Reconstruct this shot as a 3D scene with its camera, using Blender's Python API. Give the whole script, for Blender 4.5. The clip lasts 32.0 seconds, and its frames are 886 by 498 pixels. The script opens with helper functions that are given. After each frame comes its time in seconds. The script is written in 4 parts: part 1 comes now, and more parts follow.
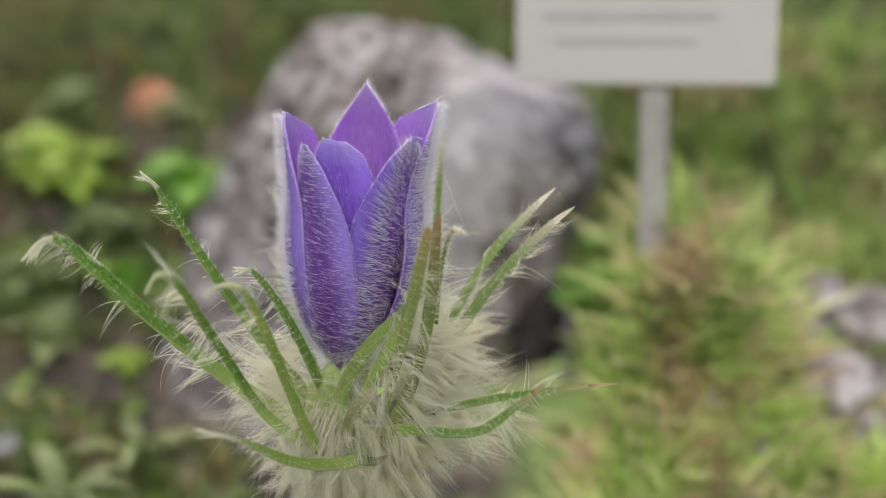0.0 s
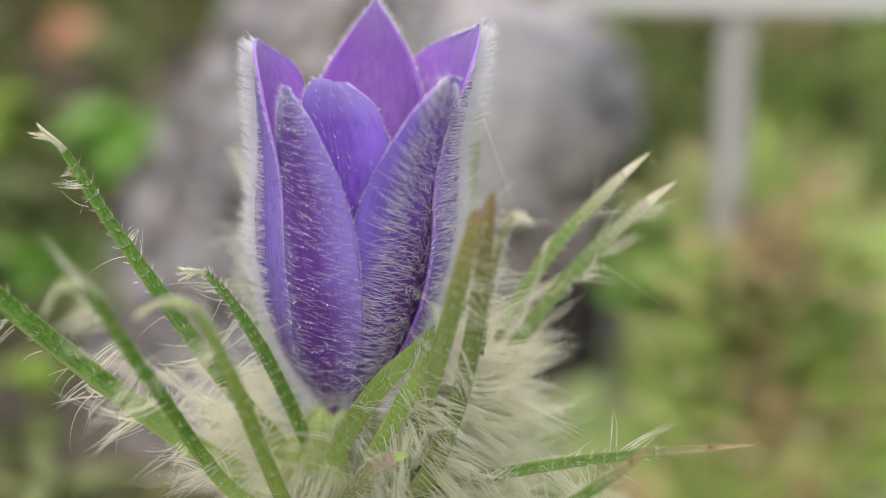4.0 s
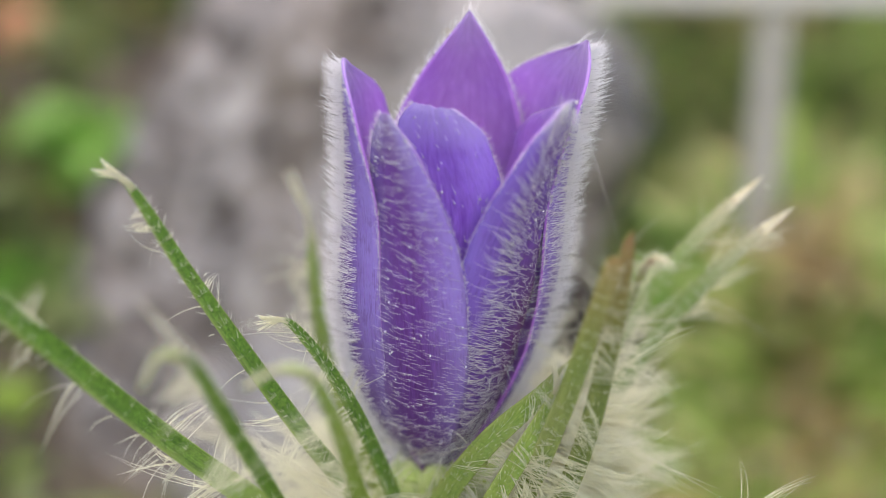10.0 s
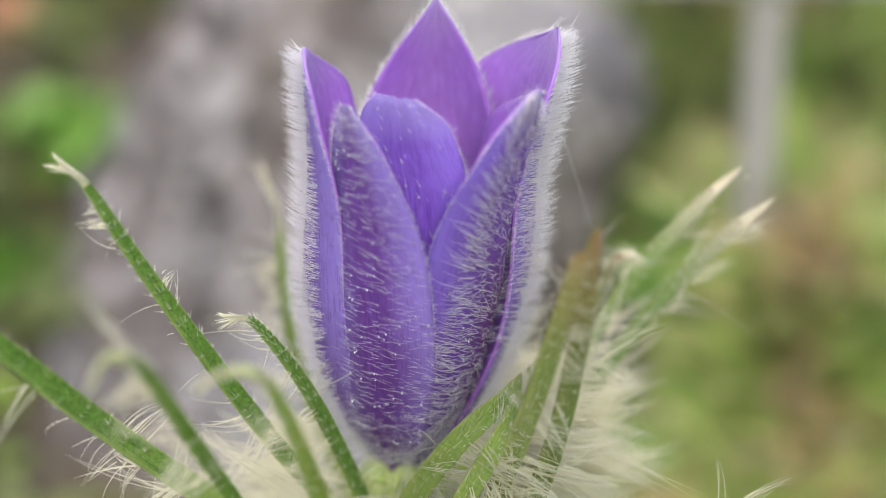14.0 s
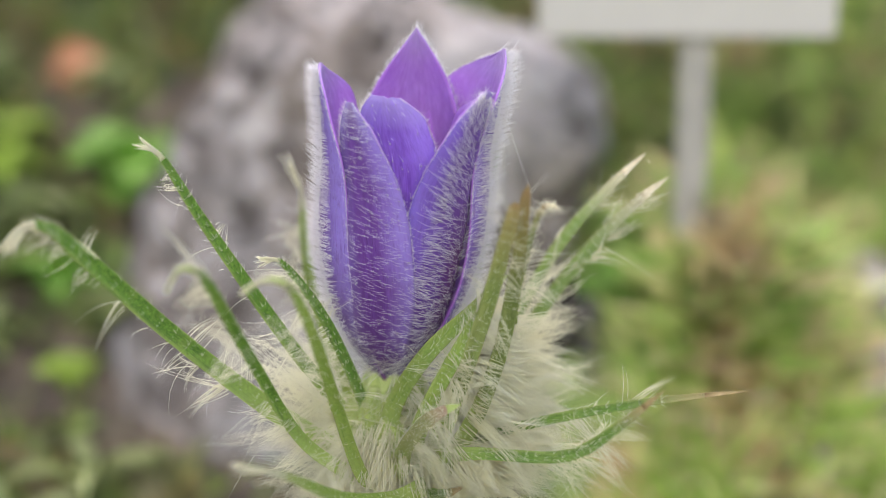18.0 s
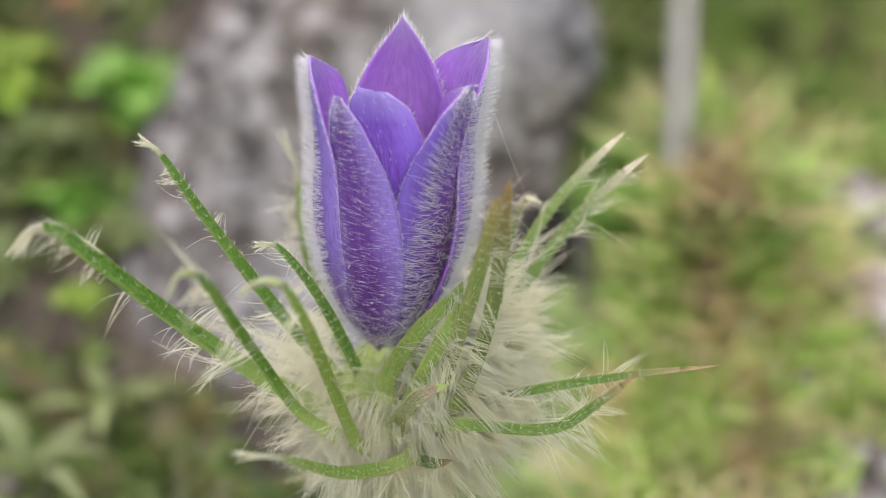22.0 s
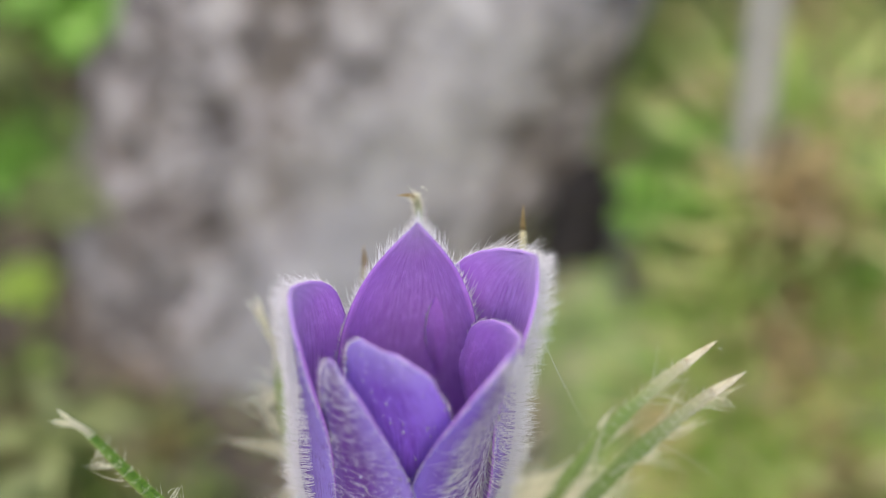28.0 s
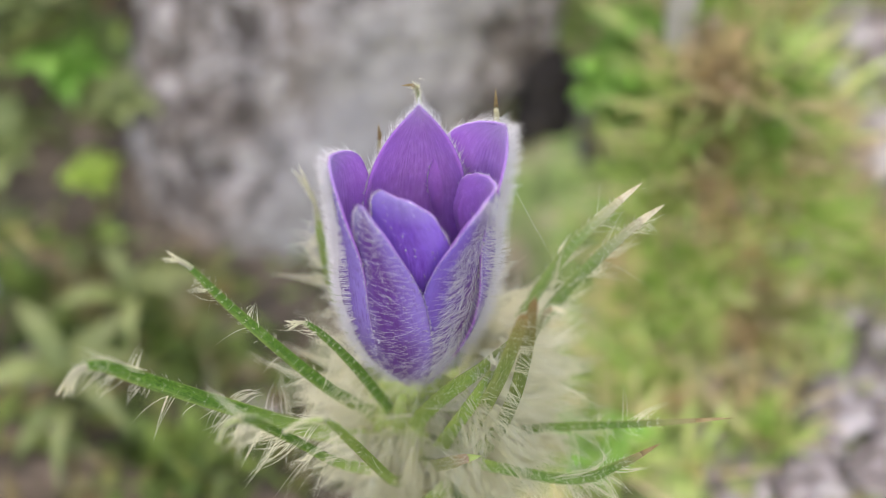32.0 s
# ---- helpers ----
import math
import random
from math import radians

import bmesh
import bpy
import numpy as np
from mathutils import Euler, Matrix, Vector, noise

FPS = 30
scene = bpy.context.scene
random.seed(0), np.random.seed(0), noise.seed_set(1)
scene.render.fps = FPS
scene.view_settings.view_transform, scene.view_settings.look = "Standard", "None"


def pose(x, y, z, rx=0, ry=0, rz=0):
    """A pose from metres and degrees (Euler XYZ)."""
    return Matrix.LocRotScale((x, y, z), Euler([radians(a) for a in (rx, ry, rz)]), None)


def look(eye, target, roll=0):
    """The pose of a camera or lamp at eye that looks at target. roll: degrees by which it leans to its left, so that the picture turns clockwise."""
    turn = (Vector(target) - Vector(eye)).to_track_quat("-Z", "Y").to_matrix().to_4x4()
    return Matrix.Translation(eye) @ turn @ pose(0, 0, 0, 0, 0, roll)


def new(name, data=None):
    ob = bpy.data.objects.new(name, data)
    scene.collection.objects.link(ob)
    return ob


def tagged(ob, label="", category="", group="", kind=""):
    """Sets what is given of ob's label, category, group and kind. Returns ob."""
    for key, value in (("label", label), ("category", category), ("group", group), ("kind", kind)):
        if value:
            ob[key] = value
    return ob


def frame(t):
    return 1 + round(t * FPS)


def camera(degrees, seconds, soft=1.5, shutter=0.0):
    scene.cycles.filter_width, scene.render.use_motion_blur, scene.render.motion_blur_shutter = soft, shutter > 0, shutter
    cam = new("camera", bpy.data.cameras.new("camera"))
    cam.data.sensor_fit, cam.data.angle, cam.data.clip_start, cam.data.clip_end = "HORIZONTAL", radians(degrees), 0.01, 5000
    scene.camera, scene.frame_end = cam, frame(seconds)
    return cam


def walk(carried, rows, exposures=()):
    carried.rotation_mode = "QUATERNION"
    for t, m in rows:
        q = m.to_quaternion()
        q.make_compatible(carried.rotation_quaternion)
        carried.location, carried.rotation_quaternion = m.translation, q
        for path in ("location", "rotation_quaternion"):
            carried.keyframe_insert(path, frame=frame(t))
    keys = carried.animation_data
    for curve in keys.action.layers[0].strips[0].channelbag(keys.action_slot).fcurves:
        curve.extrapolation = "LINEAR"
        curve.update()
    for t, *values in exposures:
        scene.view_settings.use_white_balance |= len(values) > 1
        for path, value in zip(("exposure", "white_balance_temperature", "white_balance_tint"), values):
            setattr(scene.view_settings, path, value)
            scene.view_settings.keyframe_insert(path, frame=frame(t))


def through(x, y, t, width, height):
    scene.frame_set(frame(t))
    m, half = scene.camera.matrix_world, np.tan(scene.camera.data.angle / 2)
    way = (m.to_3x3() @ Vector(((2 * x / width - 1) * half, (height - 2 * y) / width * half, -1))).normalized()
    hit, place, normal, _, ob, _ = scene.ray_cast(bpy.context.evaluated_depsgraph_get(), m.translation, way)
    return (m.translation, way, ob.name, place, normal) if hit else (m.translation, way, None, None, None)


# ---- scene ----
cam = camera(30.0, 32.0, soft=0.8)
PATH = [
    (0, (0.03963, -0.23066, 0.08353), (-0.06064, 0.72620, -0.18915), -0.68),
    (0.5, (0.03728, -0.24013, 0.09043), (-0.05934, 0.71299, -0.19633), -0.91),
    (1, (0.04928, -0.21314, 0.09741), (-0.09169, 0.72093, -0.23067), -1.97),
    (1.5, (0.02985, -0.19314, 0.08787), (-0.06530, 0.74733, -0.23841), -1.13),
    (2, (0.02868, -0.19508, 0.08643), (-0.06052, 0.74805, -0.23381), -0.90),
    (2.5, (0.03665, -0.17711, 0.07855), (-0.07679, 0.76324, -0.24219), -1.06),
    (3, (0.03318, -0.16435, 0.06530), (-0.07400, 0.78614, -0.22639), -0.74),
    (3.5, (0.02810, -0.15609, 0.06603), (-0.06079, 0.79568, -0.22764), -0.26),
    (5.5, (0.00525, -0.16075, 0.06318), (0.00238, 0.79077, -0.24441), 0.81),
    (6, (0.00796, -0.16048, 0.05791), (-0.01357, 0.79743, -0.22834), 0.10),
    (6.5, (0.01709, -0.16049, 0.06102), (-0.04451, 0.78170, -0.26836), 0.11),
    (7, (0.01193, -0.16358, 0.06100), (-0.02421, 0.79292, -0.22849), -0.01),
    (7.5, (0.00577, -0.16474, 0.07290), (-0.00494, 0.78449, -0.24149), 0.34),
    (8, (-0.00008, -0.15631, 0.07240), (0.00782, 0.79104, -0.24769), 0.61),
    (8.5, (0.00126, -0.14778, 0.07054), (0.01385, 0.80131, -0.24420), 0.69),
    (9, (0.00298, -0.14381, 0.06361), (0.01109, 0.80877, -0.24059), 0.65),
    (9.5, (0.00498, -0.14102, 0.06415), (0.01069, 0.81133, -0.24081), 0.31),
    (10, (-0.00206, -0.13987, 0.06800), (0.02145, 0.80708, -0.25252), 0.80),
    (10.5, (0.00169, -0.13945, 0.07297), (0.01479, 0.80422, -0.25764), 0.16),
    (11, (0.00395, -0.14129, 0.07306), (0.00769, 0.80049, -0.26313), 0.24),
    (11.5, (0.00360, -0.14354, 0.07000), (0.00918, 0.80194, -0.25563), 0.23),
    (12, (-0.00142, -0.14051, 0.07455), (0.01899, 0.80075, -0.26253), 0.37),
    (12.5, (0.00031, -0.13715, 0.06985), (0.01455, 0.80580, -0.26279), 0.06),
    (13, (-0.00065, -0.13618, 0.06457), (0.01843, 0.81270, -0.25049), 0.18),
    (13.5, (0.00323, -0.13339, 0.06807), (0.01294, 0.80819, -0.26858), -0.08),
    (15.5, (0.00163, -0.14549, 0.06615), (0.01054, 0.80375, -0.24827), 0.90),
    (16, (0.00077, -0.14350, 0.06310), (0.01257, 0.80786, -0.24477), 0.27),
    (16.5, (0.00213, -0.16273, 0.06053), (0.01248, 0.79950, -0.21151), 0.67),
    (17, (-0.00027, -0.17548, 0.06389), (0.01986, 0.78557, -0.21175), 0.85),
    (17.5, (0.00355, -0.18500, 0.06563), (0.01548, 0.77795, -0.20379), 0.45),
    (18, (0.00855, -0.18891, 0.07120), (0.00008, 0.77018, -0.21179), -0.03),
    (18.5, (0.00553, -0.18167, 0.07400), (0.00483, 0.77316, -0.22314), -0.01),
    (19, (0.00325, -0.17505, 0.07371), (0.01009, 0.77683, -0.23270), 0.16),
    (19.5, (0.00718, -0.16939, 0.07836), (0.00761, 0.77654, -0.24600), -0.09),
    (20, (0.00676, -0.16784, 0.08791), (0.00382, 0.76580, -0.27030), -0.26),
    (20.5, (0.00255, -0.17268, 0.09119), (0.01064, 0.75650, -0.27837), -0.13),
    (21, (0.01064, -0.18217, 0.09650), (-0.00370, 0.73959, -0.29100), -0.61),
    (21.5, (0.01065, -0.19139, 0.09193), (-0.00187, 0.73513, -0.28411), -1.02),
    (22, (0.01232, -0.19140, 0.09255), (-0.00733, 0.73150, -0.29199), -1.09),
    (22.5, (0.00975, -0.19199, 0.08581), (0.00099, 0.73804, -0.28158), -0.94),
    (23, (0.00609, -0.19375, 0.08164), (0.00502, 0.74585, -0.26062), -0.60),
    (23.5, (0.01062, -0.19662, 0.07699), (-0.00115, 0.75407, -0.23293), -0.70),
    (24, (0.00370, -0.19886, 0.06298), (0.01324, 0.76945, -0.18661), -0.10),
    (24.5, (0.00323, -0.20001, 0.05166), (0.00664, 0.77816, -0.15613), 0.47),
    (25, (0.00148, -0.19611, 0.04762), (0.01345, 0.78559, -0.14242), 0.79),
    (25.5, (0.00492, -0.18045, 0.06452), (0.01231, 0.78668, -0.18963), 0.68),
    (27.5, (0.01130, -0.11420, 0.13512), (-0.02095, 0.67814, -0.47410), -1.49),
    (28, (0.00811, -0.10868, 0.12984), (-0.00694, 0.67410, -0.49227), -1.31),
    (28.5, (0.00835, -0.10603, 0.11955), (-0.00694, 0.68259, -0.49514), -1.72),
    (29, (0.00987, -0.10922, 0.11404), (-0.00592, 0.67491, -0.50636), -1.88),
    (29.5, (0.00938, -0.12345, 0.12379), (0.00597, 0.66729, -0.48835), -1.88),
    (30, (0.01046, -0.14291, 0.12355), (-0.00135, 0.66686, -0.46308), -2.48),
    (30.5, (0.01546, -0.14071, 0.14666), (-0.00942, 0.62719, -0.49343), -3.56),
    (31, (0.00995, -0.14274, 0.15975), (-0.00526, 0.60563, -0.50336), -3.57),
    (31.5, (0.00615, -0.14555, 0.16426), (-0.00056, 0.59042, -0.51272), -3.38),
    (32, (0.00782, -0.15339, 0.16360), (-0.00274, 0.58457, -0.51116), -3.59),
]
walk(cam, [(t, look(eye, target, roll)) for t, eye, target, roll in PATH], exposures=[(0, 0.69, 6500, 12), (1, 0.67, 6500, 12), (2, 0.8, 6500, 12), (3, 0.83, 6500, 12), (6, 0.95, 6500, 12), (9, 0.93, 6500, 12), (12, 0.98, 6500, 12), (16, 1.04, 6500, 12), (20, 0.96, 6500, 12), (25, 0.99, 6500, 12), (28, 0.92, 6500, 12), (32, 0.95, 6500, 12)])

# ---- world, sun, exposure ----
world = bpy.data.worlds.new("sky")
scene.world = world
world.use_nodes = True
wn = world.node_tree
sky = wn.nodes.new("ShaderNodeTexSky")
sky.sky_type, sky.sun_disc = "NISHITA", False
sky.dust_density, sky.ozone_density = 4.0, 0.6
sky.sun_elevation, sky.sun_rotation = radians(55), radians(-20)
wn.nodes["Background"].inputs["Strength"].default_value = 0.15
wn.links.new(sky.outputs[0], wn.nodes["Background"].inputs["Color"])
sun = new("sun", bpy.data.lights.new("sun", "SUN"))
sun.data.energy, sun.data.angle, sun.data.color = 1.5, radians(50), (1.0, 0.95, 0.87)
sun.matrix_world = look((0.12, -1.0, 0.75), (0, 0, 0))

# All lengths below are in centimetres; CM turns them into metres.
CM = 0.01
rng = np.random.default_rng(7)


def V(*c):
    return np.array(c, float)


# ---- materials ----
def material(name, rough=0.6):
    m = bpy.data.materials.new(name)
    m.use_nodes = True
    b = m.node_tree.nodes["Principled BSDF"]
    b.inputs["Roughness"].default_value = rough
    return m, m.node_tree.nodes, m.node_tree.links, b


def ramp(nodes, links, source, stops):
    r = nodes.new("ShaderNodeValToRGB")
    while len(r.color_ramp.elements) < len(stops):
        r.color_ramp.elements.new(0.5)
    for e, (at, col) in zip(r.color_ramp.elements, stops):
        e.position, e.color = at, (*col, 1)
    links.new(source, r.inputs[0])
    return r.outputs[0]


def noise_node(nodes, links, coord, scale, detail=3.0, rough=0.55, stretch=None):
    n = nodes.new("ShaderNodeTexNoise")
    n.inputs["Scale"].default_value, n.inputs["Detail"].default_value = scale, detail
    n.inputs["Roughness"].default_value = rough
    if stretch:
        mp = nodes.new("ShaderNodeMapping")
        mp.inputs["Scale"].default_value = stretch
        links.new(coord, mp.inputs[0])
        coord = mp.outputs[0]
    links.new(coord, n.inputs["Vector"])
    return n.outputs["Fac"]


def mix(nodes, links, fac, a, b, how="MIX"):
    n = nodes.new("ShaderNodeMix")
    n.data_type, n.blend_type = "RGBA", how
    for socket, value in ((n.inputs["Factor"], fac), (n.inputs["A"], a), (n.inputs["B"], b)):
        if isinstance(value, (int, float)):
            socket.default_value = value
        elif isinstance(value, tuple):
            socket.default_value = (*value, 1)
        else:
            links.new(value, socket)
    return n.outputs["Result"]


def bump(nodes, links, b, height, strength=0.4, distance=0.0005):
    n = nodes.new("ShaderNodeBump")
    n.inputs["Strength"].default_value, n.inputs["Distance"].default_value = strength, distance
    links.new(height, n.inputs["Height"])
    links.new(n.outputs[0], b.inputs["Normal"])


def see_through(nodes, links, b, col, share):
    """Thin tissue: part of the light goes through."""
    t, mx = nodes.new("ShaderNodeBsdfTranslucent"), nodes.new("ShaderNodeMixShader")
    if isinstance(col, tuple):
        t.inputs[0].default_value = (*col, 1)
    else:
        links.new(col, t.inputs[0])
    mx.inputs[0].default_value = share
    links.new(b.outputs[0], mx.inputs[1])
    links.new(t.outputs[0], mx.inputs[2])
    links.new(mx.outputs[0], nodes["Material Output"].inputs["Surface"])


def petal_material(name, light, deep, edge, foot, wine=None, streak=0.45):
    """Veined tissue, bluer towards both margins and darker at the foot."""
    m, n, l, b = material(name, 0.5)
    tc = n.new("ShaderNodeTexCoord")
    veins = noise_node(n, l, tc.outputs["UV"], 6.0, 4, 0.65, (9.0, 2.0, 1))
    broad = noise_node(n, l, tc.outputs["UV"], 3.0, 3, 0.6, (1.5, 4.0, 1))
    xyz, fx, fy = n.new("ShaderNodeSeparateXYZ"), n.new("ShaderNodeMath"), n.new("ShaderNodeMath")
    fx.operation = fy.operation = "FRACT"
    l.new(tc.outputs["UV"], xyz.inputs[0])
    l.new(xyz.outputs[0], fx.inputs[0])
    l.new(xyz.outputs[1], fy.inputs[0])
    wave = n.new("ShaderNodeMath")
    wave.operation, wave.inputs[1].default_value = "MULTIPLY_ADD", 0.22
    l.new(broad, wave.inputs[0])
    l.new(fx.outputs[0], wave.inputs[2])
    rim = ramp(n, l, wave.outputs[0], [(0.08, (1, 1, 1)), (0.5, (0, 0, 0)), (0.72, (0, 0, 0)), (1.06, (1, 1, 1))])
    col = ramp(n, l, veins, [(0.3, deep), (0.66, light)])
    col = mix(n, l, rim, col, edge)
    fine = noise_node(n, l, tc.outputs["UV"], 14.0, 3, 0.6, (9.0, 1.0, 1))
    col = mix(n, l, ramp(n, l, fine, [(0.36, (streak, streak, streak)), (0.44, (0, 0, 0))]), col, deep)
    if wine:  # one margin is wine red
        low = ramp(n, l, fy.outputs[0], [(0.5, (1, 1, 1)), (0.74, (0, 0, 0))])
        col = mix(n, l, mix(n, l, 1.0, ramp(n, l, wave.outputs[0], [(0.55, (0, 0, 0)), (0.72, (1, 1, 1))]), low, "MULTIPLY"), col, wine)
    # felted whitish tip
    col = mix(n, l, ramp(n, l, fy.outputs[0], [(0.88, (0, 0, 0)), (1.0, (0.45, 0.45, 0.45))]), col, (0.66, 0.6, 0.86))
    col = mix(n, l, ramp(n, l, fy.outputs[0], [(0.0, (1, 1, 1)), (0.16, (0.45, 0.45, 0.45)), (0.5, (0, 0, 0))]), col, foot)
    blotch = noise_node(n, l, tc.outputs["UV"], 9.0, 4, 0.7, (2.2, 2.6, 1))
    col = mix(n, l, ramp(n, l, blotch, [(0.5, (0, 0, 0)), (0.72, (0.4, 0.4, 0.4))]), col, tuple(min(1.0, 1.35 * c) for c in light))
    col = mix(n, l, ramp(n, l, blotch, [(0.3, (0.4, 0.4, 0.4)), (0.46, (0, 0, 0))]), col, deep)
    l.new(col, b.inputs["Base Color"])
    b.inputs["Sheen Weight"].default_value = 0.1
    b.inputs["Sheen Roughness"].default_value = 0.4
    bump(n, l, b, veins, 0.6, 0.0004)
    see_through(n, l, b, col, 0.3)
    return m


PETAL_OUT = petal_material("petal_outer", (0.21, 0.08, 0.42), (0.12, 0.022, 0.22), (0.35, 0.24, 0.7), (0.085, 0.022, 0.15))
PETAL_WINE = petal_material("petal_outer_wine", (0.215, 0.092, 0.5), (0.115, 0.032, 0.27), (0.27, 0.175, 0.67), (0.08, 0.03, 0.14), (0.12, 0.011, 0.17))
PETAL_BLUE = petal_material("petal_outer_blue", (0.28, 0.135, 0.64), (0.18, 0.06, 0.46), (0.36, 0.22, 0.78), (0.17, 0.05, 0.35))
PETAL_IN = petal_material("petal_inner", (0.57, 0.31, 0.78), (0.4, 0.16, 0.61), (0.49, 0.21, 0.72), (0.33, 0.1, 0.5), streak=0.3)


def leaf_material(name, light, dark, through=0.25, scale=900.0, fade=None):
    m, n, l, b = material(name, 0.5)
    tc, oi = n.new("ShaderNodeTexCoord"), n.new("ShaderNodeObjectInfo")
    fine = noise_node(n, l, tc.outputs["Object"], scale, 4, 0.65)
    broad = noise_node(n, l, tc.outputs["Object"], scale / 8, 2)
    col = ramp(n, l, fine, [(0.32, dark), (0.68, light)])
    pale = tuple(0.5 * c + 0.5 * d for c, d in zip(light, (0.42, 0.42, 0.16)))
    col = mix(n, l, ramp(n, l, broad, [(0.5, (0, 0, 0)), (0.8, (0.5, 0.5, 0.5))]), col, pale)
    if fade:  # paler margin and underside
        side = n.new("ShaderNodeSeparateXYZ")
        l.new(tc.outputs["UV"], side.inputs[0])
        col = mix(n, l, ramp(n, l, side.outputs[0], [(0.5, (0.85, 0.85, 0.85)), (0.62, (0, 0, 0))]), col, pale)
        rib = noise_node(n, l, tc.outputs["UV"], 4.0, 4, 0.65, (7.0, 3.0, 1))
        col = mix(n, l, ramp(n, l, rib, [(0.36, (0.6, 0.6, 0.6)), (0.5, (0, 0, 0))]), col, tuple(0.8 * c for c in dark))
        col = mix(n, l, ramp(n, l, rib, [(0.55, (0, 0, 0)), (0.68, (0.5, 0.5, 0.5))]), col, pale)
    if fade:  # dries out towards the tip
        xyz = n.new("ShaderNodeSeparateXYZ")
        l.new(tc.outputs["UV"], xyz.inputs[0])
        col = mix(n, l, ramp(n, l, xyz.outputs[1], [(0.08, (0.9, 0.9, 0.9)), (0.36, (0, 0, 0))]), col, (0.52, 0.64, 0.2))
        col = mix(n, l, ramp(n, l, xyz.outputs[1], [(fade[0], (0, 0, 0)), (fade[1], (1, 1, 1))]), col, fade[2])
    hue = n.new("ShaderNodeHueSaturation")
    mr = n.new("ShaderNodeMapRange")
    mr.inputs["To Min"].default_value, mr.inputs["To Max"].default_value = 0.8, 1.2
    l.new(oi.outputs["Random"], mr.inputs["Value"])
    l.new(mr.outputs[0], hue.inputs["Value"])
    l.new(col, hue.inputs["Color"])
    l.new(hue.outputs[0], b.inputs["Base Color"])
    bump(n, l, b, fine, 0.7, 0.0005)
    see_through(n, l, b, hue.outputs[0], through)
    return m


BRACT = leaf_material("bract_green", (0.19, 0.37, 0.045), (0.03, 0.095, 0.006), 0.25, 3600, (0.92, 1.0, (0.55, 0.56, 0.28)))
BRACT_PALE = leaf_material("bract_pale", (0.38, 0.52, 0.17), (0.22, 0.36, 0.08), 0.3, 3200, (0.7, 1.0, (0.78, 0.72, 0.5)))
BRACT_OLIVE = leaf_material("bract_olive", (0.34, 0.42, 0.12), (0.14, 0.21, 0.04), 0.25, 3200, (0.6, 0.97, (0.46, 0.3, 0.13)))
BRACT_LIGHT = leaf_material("bract_light", (0.42, 0.56, 0.12), (0.2, 0.35, 0.05), 0.3, 3200, (0.8, 0.99, (0.55, 0.56, 0.28)))
CORE = leaf_material("involucre_green", (0.78, 0.86, 0.4), (0.5, 0.64, 0.18), 0.3, 1500)
BRACT_RUST = leaf_material("bract_rusty", (0.23, 0.38, 0.07), (0.08, 0.17, 0.02), 0.25, 3200, (0.8, 1.0, (0.4, 0.33, 0.15)))
BRACT_BASE = leaf_material("bract_base", (0.56, 0.66, 0.22), (0.36, 0.48, 0.12), 0.35, 2600, (0.9, 1.0, (0.55, 0.62, 0.25)))
BRACT_TAN = leaf_material("bract_tan", (0.6, 0.6, 0.28), (0.4, 0.44, 0.17), 0.3, 3200, (0.6, 1.0, (0.6, 0.42, 0.3)))
WOOL = leaf_material("bract_wool", (0.86, 0.88, 0.56), (0.6, 0.7, 0.32), 0.35, 2000, (0.5, 1.0, (0.9, 0.88, 0.66)))
STRAW = leaf_material("bract_tip", (0.88, 0.82, 0.64), (0.62, 0.54, 0.36))
RUST = leaf_material("bract_tip_brown", (0.45, 0.33, 0.16), (0.28, 0.2, 0.08))


def hair_material(name, col, through):
    m, n, l, b = material(name, 0.35)
    b.inputs["Specular IOR Level"].default_value = 0.9
    geo = n.new("ShaderNodeNewGeometry")
    c = ramp(n, l, geo.outputs["Random Per Island"], [(0.0, tuple(0.93 * v for v in col)), (1.0, col)])
    l.new(c, b.inputs["Base Color"])
    see_through(n, l, b, c, through)
    return m


SILVER = hair_material("hair_silver", (1.0, 0.985, 1.0), 0.65)
CREAM = hair_material("hair_cream", (1.0, 0.985, 0.86), 0.84)


# ---- mesh helpers ----
def part(name, verts, faces, mats, parent=None, label="", smooth=True, at=(0, 0, 0), uv=None):
    """One mesh object; vertices in centimetres of the world, its origin at 'at'."""
    verts = (np.asarray(verts, float) - np.asarray(at, float)) * CM
    me = bpy.data.meshes.new(name)
    me.from_pydata(verts.tolist(), [], faces.tolist() if isinstance(faces, np.ndarray) else faces)
    for m in mats if isinstance(mats, (list, tuple)) else [mats]:
        me.materials.append(m)
    if smooth:
        me.shade_smooth()
    if uv is not None:
        lay = me.uv_layers.new(name="UVMap")
        idx = np.zeros(len(me.loops), int)
        me.loops.foreach_get("vertex_index", idx)
        lay.data.foreach_set("uv", np.asarray(uv)[idx].ravel())
    ob = new(name, me)
    world_at = Vector([c * CM for c in at])
    if parent is not None:
        ob.parent = parent
        ob.location = world_at - ORIGIN[parent.name]
    else:
        ob.location = world_at
    ORIGIN[ob.name] = world_at
    if label:
        tagged(ob, label)
    return ob


ORIGIN = {}


def holder(name, at, label, category, group="", kind=""):
    ob = new(name)
    ob.empty_display_size = 0.005
    ob.location = Vector([c * CM for c in at])
    ORIGIN[ob.name] = ob.location.copy()
    return tagged(ob, label, category, group, kind)


def grid_faces(rows, cols, closed=False):
    f = []
    for i in range(rows - 1):
        for j in range(cols if closed else cols - 1):
            k = (j + 1) % cols
            f.append((i * cols + j, i * cols + k, (i + 1) * cols + k, (i + 1) * cols + j))
    return f


